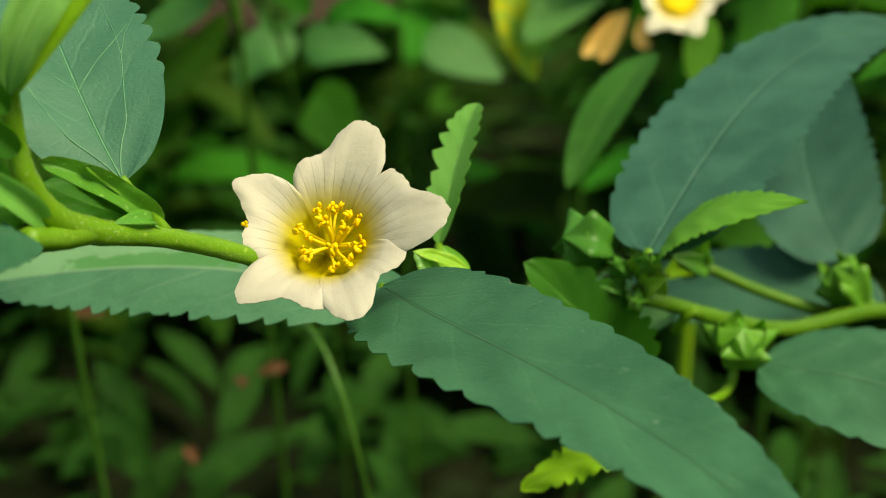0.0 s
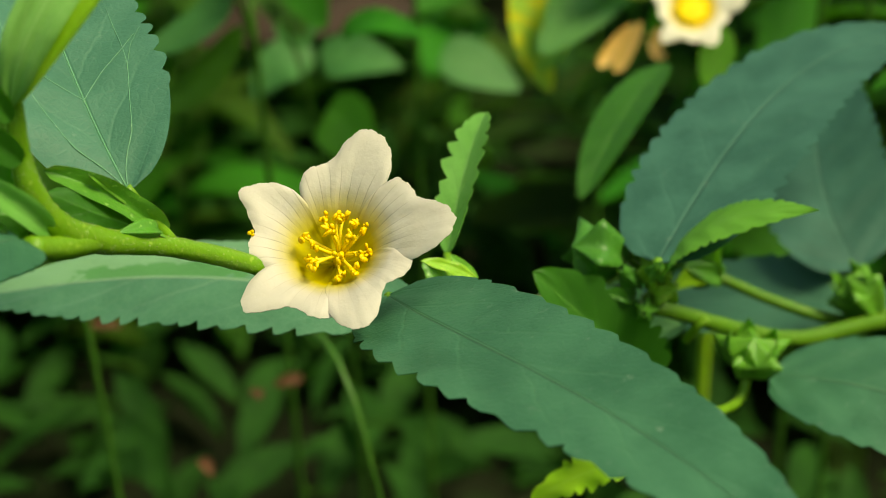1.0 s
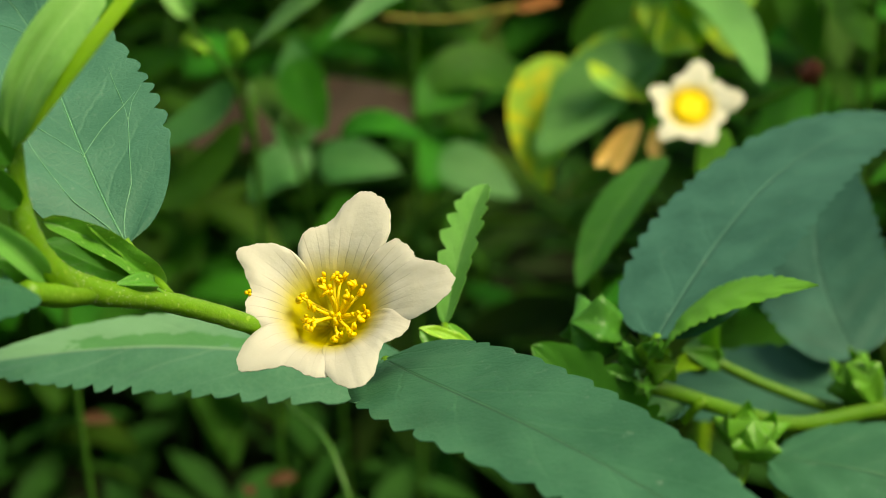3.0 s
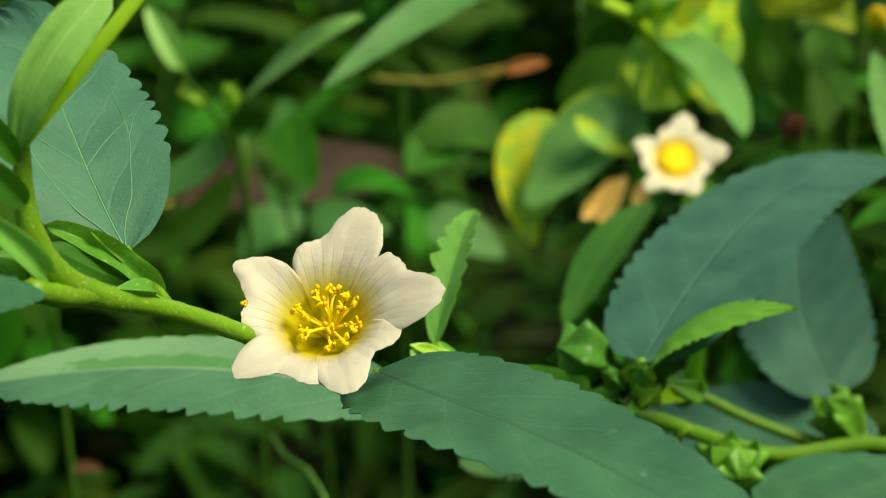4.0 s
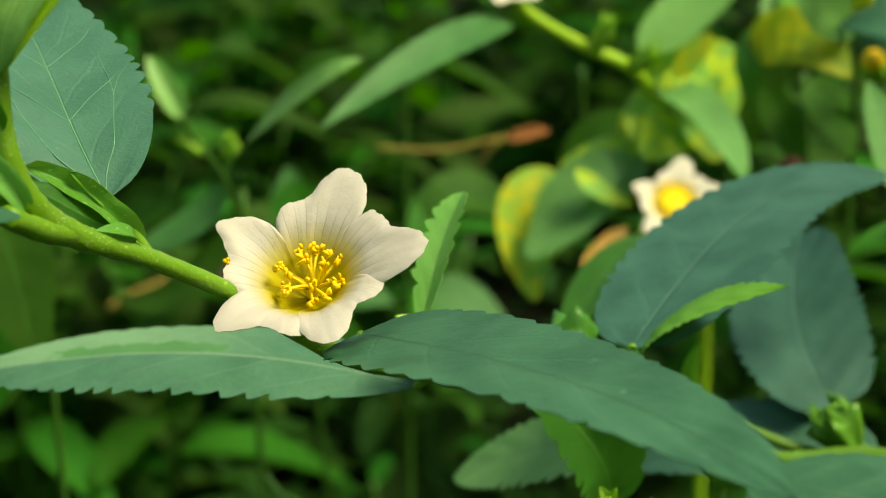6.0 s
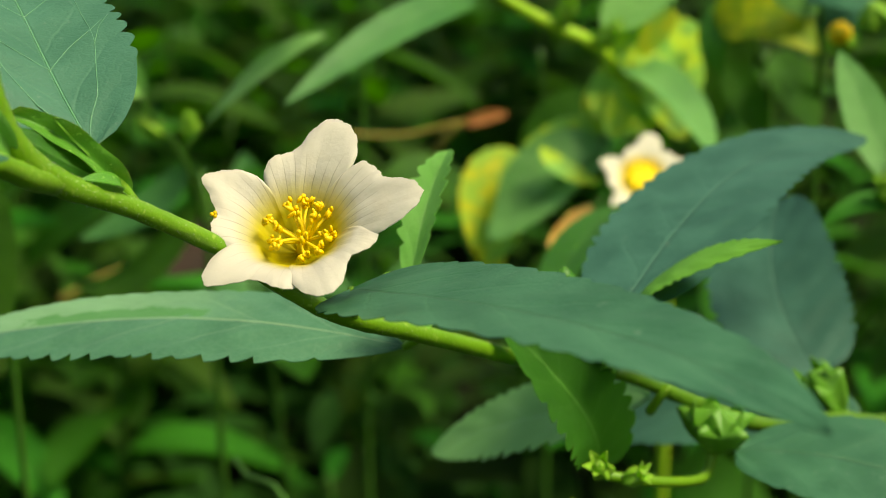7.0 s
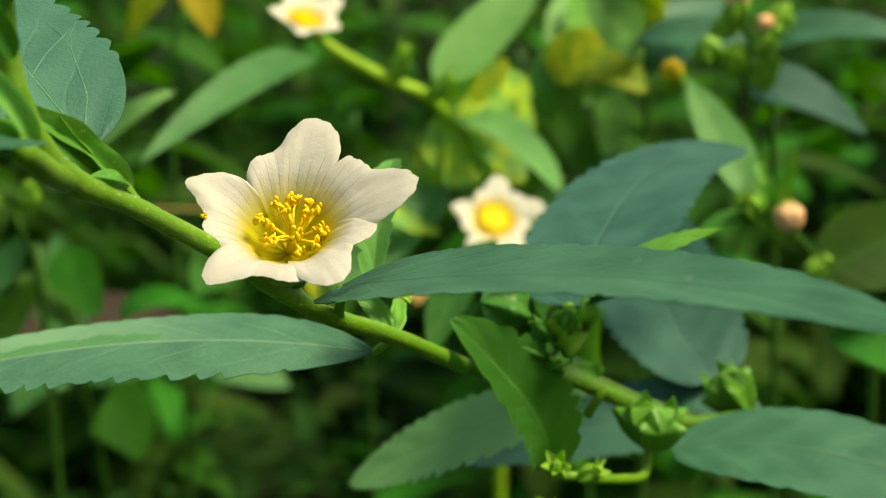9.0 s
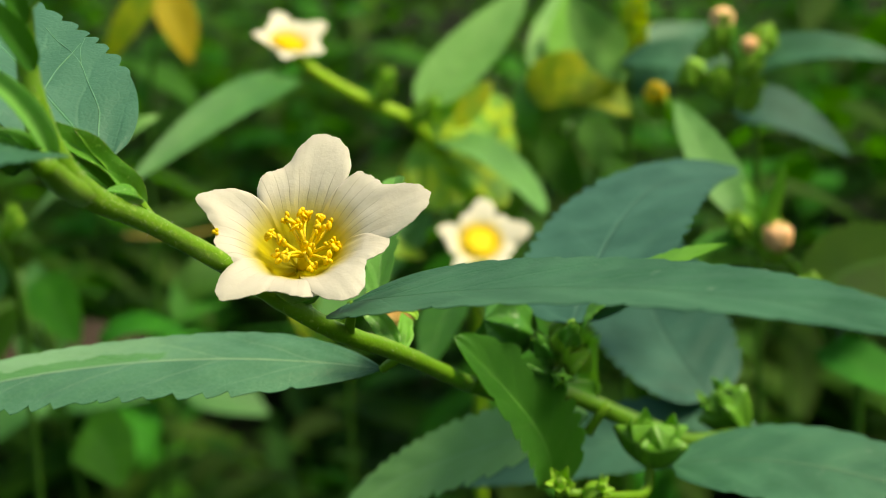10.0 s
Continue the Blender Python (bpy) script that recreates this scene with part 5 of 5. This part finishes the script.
spray = bud_spray(AT, [(-0.0300, 0.2300, 0.2450), (-0.0270, 0.2400, 0.2250), (-0.0220, 0.2650, 0.1600)], [],
    [((-0.0173, 0.2400, 0.2362), (-0.0091, 0.2350, 0.2417), (0.0023, 0.2280, 0.2407), (0.1, -0.5, 0.85), 0.004, LEAF_BACK), ((-0.0225, 0.2500, 0.2125), (-0.0179, 0.2450, 0.2092), (-0.0146, 0.2400, 0.2004), (-0.1, -0.8, 0.5), 0.008, LEAF_BACK), ((-0.0300, 0.2600, 0.2477), (-0.0268, 0.2550, 0.2415), (-0.0221, 0.2500, 0.2333), (-0.3, -0.8, 0.5), 0.0062, LEAF_BACK), ((0.0127, 0.2700, 0.2410), (0.0065, 0.2620, 0.2399), (0.0004, 0.2550, 0.2357), (0.1, -0.6, 0.8), 0.007, LEAF_BACK), ((-0.0369, 0.2700, 0.2397), (-0.0334, 0.2620, 0.2361), (-0.0276, 0.2550, 0.2293), (0.3, -0.7, 0.6), 0.007, LEAF_BACK)],
    "shaded weed with broad dull green leaves", STEM_BACK_SHADED)

# a broad-leaved weed in the shade beyond the yellowing one, and one beside the front plant's foot
AT = (0.05, 0.30, 0.0)
spray = bud_spray(AT, [(0.0420, 0.2700, 0.2750), (0.0440, 0.2750, 0.2500), (0.0480, 0.2900, 0.1600)], [],
    [((0.0536, 0.2450, 0.2661), (0.0448, 0.2480, 0.2634), (0.0363, 0.2500, 0.2556), (0.0, -0.7, 0.7), 0.0064, LEAF_BACK), ((0.0245, 0.2700, 0.2384), (0.0118, 0.2650, 0.2442), (0.0010, 0.2600, 0.2380), (0.0, -0.6, 0.8), 0.007, LEAF_BACK), ((0.0700, 0.2400, 0.2495), (0.0625, 0.2430, 0.2430), (0.0547, 0.2450, 0.2324), (0.1, -0.7, 0.7), 0.006, LEAF_BACK), ((-0.0282, 0.3000, 0.2021), (-0.0187, 0.2980, 0.2048), (-0.0055, 0.2950, 0.2029), (0.1, -0.6, 0.8), 0.0068, LEAF_MID), ((-0.0306, 0.3000, 0.2012), (-0.0389, 0.2980, 0.2029), (-0.0467, 0.2940, 0.1935), (-0.1, -0.6, 0.8), 0.007, LEAF_MID), ((0.0045, 0.3000, 0.2042), (0.0138, 0.2980, 0.2018), (0.0263, 0.2950, 0.1956), (0.1, -0.6, 0.8), 0.0075, LEAF_MID)],
    "shaded weed with rounded green leaves", STEM_BACK_SHADED)
AT = (-0.055, 0.14, 0.0)
spray = bud_spray(AT, [(-0.0560, 0.1220, 0.2780), (-0.0570, 0.1280, 0.2300), (-0.0560, 0.1350, 0.1400)], [],
    [((-0.0632, 0.1180, 0.2898), (-0.0594, 0.1160, 0.2791), (-0.0555, 0.1120, 0.2611), (0.2, -0.8, 0.5), 0.0072, LEAF_BACK), ((-0.0687, 0.1250, 0.2788), (-0.0662, 0.1220, 0.2659), (-0.0650, 0.1200, 0.2504), (0.3, -0.8, 0.4), 0.007, LEAF_BACK)],
    "weed with large soft green leaves", STEM_BACK_SHADED)

# a dead leaf and a reddish twig lie in the undergrowth
dead = thing("dead_leaf", (-0.033, 0.332, 0.2), "broad brown dead leaf caught among the weeds", "leaf")
part("leaf_stalk", stalk("leaf_stalk", [(-0.070, 0.322, 0.2), (-0.08, 0.321, 0.196), (-0.09, 0.322, 0.19)], [0.001, 0.0014], TWIG, dead.location), dead)
part("blade", blade("blade", local([(-0.070, 0.322, 0.2000), (-0.045, 0.328, 0.2065), (-0.020, 0.338, 0.2065), (0.000, 0.343, 0.2020)], dead.location), (0, -0.75, 0.65), 0.1, 0.0095, 0.15, 0.6, 0.6, LEAF_DEAD, 0, 0, 5, wave=0.1), dead)
twig = thing("twig", (0.02, 0.30, 0.19), "thin reddish brown twig", "twig")
part("stick", stalk("stick", [(-0.0098, 0.2900, 0.2487), (0.0073, 0.2900, 0.2480), (0.0221, 0.2880, 0.2517), (0.0333, 0.2860, 0.2541)], [0.0005, 0.0008], TWIG, (0.02, 0.30, 0.19)), twig)
part("stick", stalk("stick", [(0.0227, 0.2880, 0.2517), (0.0187, 0.2890, 0.2465), (0.0147, 0.2920, 0.2383)], [0.0010, 0.0008], TWIG, (0.02, 0.30, 0.19)), twig)
part("dry_leaf", blade("dry_leaf", local([(0.0243, 0.2860, 0.2523), (0.0276, 0.2850, 0.2537), (0.0315, 0.2840, 0.2549), (0.0354, 0.2840, 0.2555)], (0.02, 0.30, 0.19)), (0, -0.8, 0.6), 0.3, 0.0018, 0.3, 0.5, 0.6, LEAF_DRY, 0, 0, 4, wave=0.15), twig, "orange-brown dry leaf at the twig's end")

# a grass stem in the painted-shade green leans through the undergrowth, and rusty scraps of dry leaf hang in it
grass = thing("grass_stem", (0.0171, 0.1147, 0.0), "thin green leaning stem in the undergrowth, with shade painted in", "stem")
part("stalk", stalk("stalk", [(-0.0198, 0.1209, 0.2385), (-0.0029, 0.0847, 0.2249), (0.0171, 0.1147, 0.0)], [0.0004, 0.0005, 0.0009], STEM_BACK_SHADED, (0.0171, 0.1147, 0.0)), grass)
for i, q in enumerate([(-0.0672, 0.1691, 0.203), (-0.03, 0.1452, 0.2004), (-0.0229, 0.1638, 0.1924), (-0.0396, 0.1313, 0.1964)]):
    scrap = thing("dry_leaf", q, "small rusty brown dry leaf caught in the undergrowth", "leaf", "dry leaf scraps")
    turn = i * 1.7
    part("blade", blade("blade", [(0, 0, 0), (0.002 * math.cos(turn), 0.0015 * math.sin(turn), -0.0005), (0.004 * math.cos(turn), 0.003 * math.sin(turn), 0.0005), (0.0065 * math.cos(turn), 0.0045 * math.sin(turn), -0.0015)], (0.2, -0.7, 0.7), 0.4, 0.0014, 0.3, 0.5, 0.7, LEAF_RUST, 0, 0, 4, wave=0.2, seed=i), scrap)

# ---- undergrowth ----
rng = random.Random(11)
FORMS, FORMS_SHADED = [], []
for i in range(6):
    w = rng.uniform(0.2, 0.34)
    droop = rng.uniform(-0.05, 0.35)
    turn = rng.uniform(-0.3, 0.3)
    # short weeds take the green with shade painted in
    for forms, green in ((FORMS, LEAF_BACK), (FORMS_SHADED, LEAF_BACK_SHADED)):
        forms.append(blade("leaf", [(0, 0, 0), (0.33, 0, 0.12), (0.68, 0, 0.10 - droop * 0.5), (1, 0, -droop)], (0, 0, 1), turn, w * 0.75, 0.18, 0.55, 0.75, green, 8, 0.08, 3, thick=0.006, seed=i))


def weed(at, height, count, leaf, seed, label):
    """A leafy weed: an upright stem with leaves that turn round it."""
    r = random.Random(seed)
    it = thing("leafy_weed", at, label, "plant", "undergrowth weeds")
    lean = V((r.uniform(-0.25, 0.25), r.uniform(-0.25, 0.25), 1)) * height
    part("stem", stalk("stem", [(0, 0, -0.03), lean * 0.5 + V((r.uniform(-0.01, 0.01), r.uniform(-0.01, 0.01), 0)), lean], [0.0016, 0.0011, 0.0006], STEM_BACK_SHADED, (0, 0, 0), 5, 6), it)
    for k in range(count):
        q = 0.12 + 0.88 * (k + r.random() * 0.6) / count
        ob = part("leaf", (FORMS if height > 0.22 else FORMS_SHADED)[r.randrange(len(FORMS))], it)
        size = leaf * r.uniform(0.7, 1.25) * (1.15 - 0.5 * q)
        ob.matrix_basis = Matrix.Translation(lean * min(q, 1.0)) @ Euler((r.uniform(-0.35, 0.35), r.uniform(-0.55, 0.45), k * 2.4 + r.uniform(-0.5, 0.5))).to_matrix().to_4x4() @ Matrix.Scale(size, 4)
    return it


KINDS = [weed((0.3 + 0.1 * i, 0.6, 0), h, c, s, 40 + i, "leafy green weed in the dense undergrowth") for i, (h, c, s) in enumerate(((0.16, 18, 0.05), (0.20, 22, 0.045), (0.24, 24, 0.055), (0.09, 14, 0.045), (0.28, 26, 0.06), (0.36, 30, 0.065)))]
HEIGHTS = (0.16, 0.20, 0.24, 0.09, 0.28, 0.36)
placed = 0
for _ in range(2000):
    x, y = rng.uniform(-0.55, 0.75), 0.12 + 1.3 * rng.random() ** 1.5
    limit = 0.10 if y < 0.2 else 0.14 if y < 0.3 else 0.21 if y < 0.4 else 0.30 if y < 0.5 else 0.50
    if abs(x - 0.03) > 0.14 + y * 0.45:
        continue
    k = rng.randrange(6)
    scale = rng.uniform(0.8, 1.25)
    if HEIGHTS[k] * scale + 0.02 > limit or (y < 0.36 and rng.random() < 0.85):
        continue
    m = Matrix.Translation((x, y, 0)) @ Matrix.Rotation(rng.uniform(0, 6.28), 4, "Z")
    if math.hypot(x + 0.047, y - 0.37) < 0.07:
        continue
    it = copy_thing(KINDS[k], m)
    it.scale = (scale,) * 3
    placed += 1
    if placed >= 240:
        break


def leaf_mass(name, label, spots, low, sizes, seed, material=None):
    """Leaves past counting, as one mesh: at each of the spots one leaf, at a random turn."""
    r = np.random.default_rng(seed)
    ux = np.linspace(0, 1, 5)
    shape = np.array([(x, v * 0.16 * math.sin(math.pi * x) ** 0.8, 0.25 * x - 0.35 * x * x + 0.05 * abs(v)) for x in ux for v in (-1, 0, 1)])
    uv = np.array([(0.5 + 0.5 * v, x) for x in ux for v in (-1, 0, 1)])
    base = [(i * 3 + j, i * 3 + j + 1, i * 3 + j + 4, i * 3 + j + 3) for i in range(4) for j in range(2)]
    verts, faces, uvs = [], [], []
    for k, (x, y, top) in enumerate(spots):
        m = np.array(Euler((r.uniform(-0.5, 0.5), r.uniform(-0.6, 0.6), r.uniform(0, 6.28))).to_matrix())
        verts.append(shape @ m.T * r.uniform(*sizes) + (x, y, low + r.random() * (top - low)))
        uvs.append(uv)
        faces += [tuple(int(q) + 15 * k for q in f) for f in base]
    return tagged(new(name, data(name, np.concatenate(verts), faces, material or LEAF_BACK, np.concatenate(uvs))), label, "undergrowth", kind="stuff")


spread = np.random.default_rng(4)
far, sides = [], []
while len(far) < 11000:
    d, a = 5.0 * spread.random() ** 0.7, spread.uniform(0, 2 * math.pi)
    x, y = d * math.sin(a), d * math.cos(a)
    ahead = y > 0 and abs(x - 0.05) < 0.16 + 0.5 * y
    if d > 1.35 or (d > 1.1 and not ahead):
        far.append((x, y, 0.26 + 0.05 * d))
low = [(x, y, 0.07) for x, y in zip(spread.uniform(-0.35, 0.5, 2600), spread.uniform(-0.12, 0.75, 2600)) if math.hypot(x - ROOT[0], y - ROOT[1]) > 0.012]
leaf_mass("low_undergrowth", "low green weeds that cover the soil, with shade painted in", low, 0.01, (0.025, 0.045), 6, LEAF_FLOOR_SHADED)
# the distant mass also carries its shade in the darkened green
leaf_mass("far_undergrowth", "dense green weeds farther off, out of focus", far, 0.02, (0.06, 0.11), 4, LEAF_BACK_SHADED)
# unseen weeds added to either side of the clearing and behind it for shade, taller towards the light
while len(sides) < 4600:
    d, a = 1.35 * spread.random() ** 0.5, spread.uniform(0, 2 * math.pi)
    x, y = d * math.sin(a), d * math.cos(a)
    if x > 0.16 + 0.56 * max(y + 0.14, 0.0) and x > 0.26:
        sides.append((x, y, 0.45))
    elif x < -0.22 - 0.36 * max(y + 0.14, 0.0):
        sides.append((x, y, 0.36))
    elif y < -0.45:
        sides.append((x, y, 0.3))
leaf_mass("side_undergrowth", "unseen tall green weeds around the clearing, added to shade it", sides, 0.03, (0.05, 0.09), 9)
# out-of-view band of tall leaves, added to keep sun off the low undergrowth
sunny = [(x, y, 0.60) for x, y in zip(spread.uniform(0.30, 0.44, 900), spread.uniform(-0.25, 0.04, 900))]
leaf_mass("tall_undergrowth", "unseen tall dense green weeds at the clearing's sunny edge, added for shade", sunny, 0.05, (0.05, 0.09), 12)
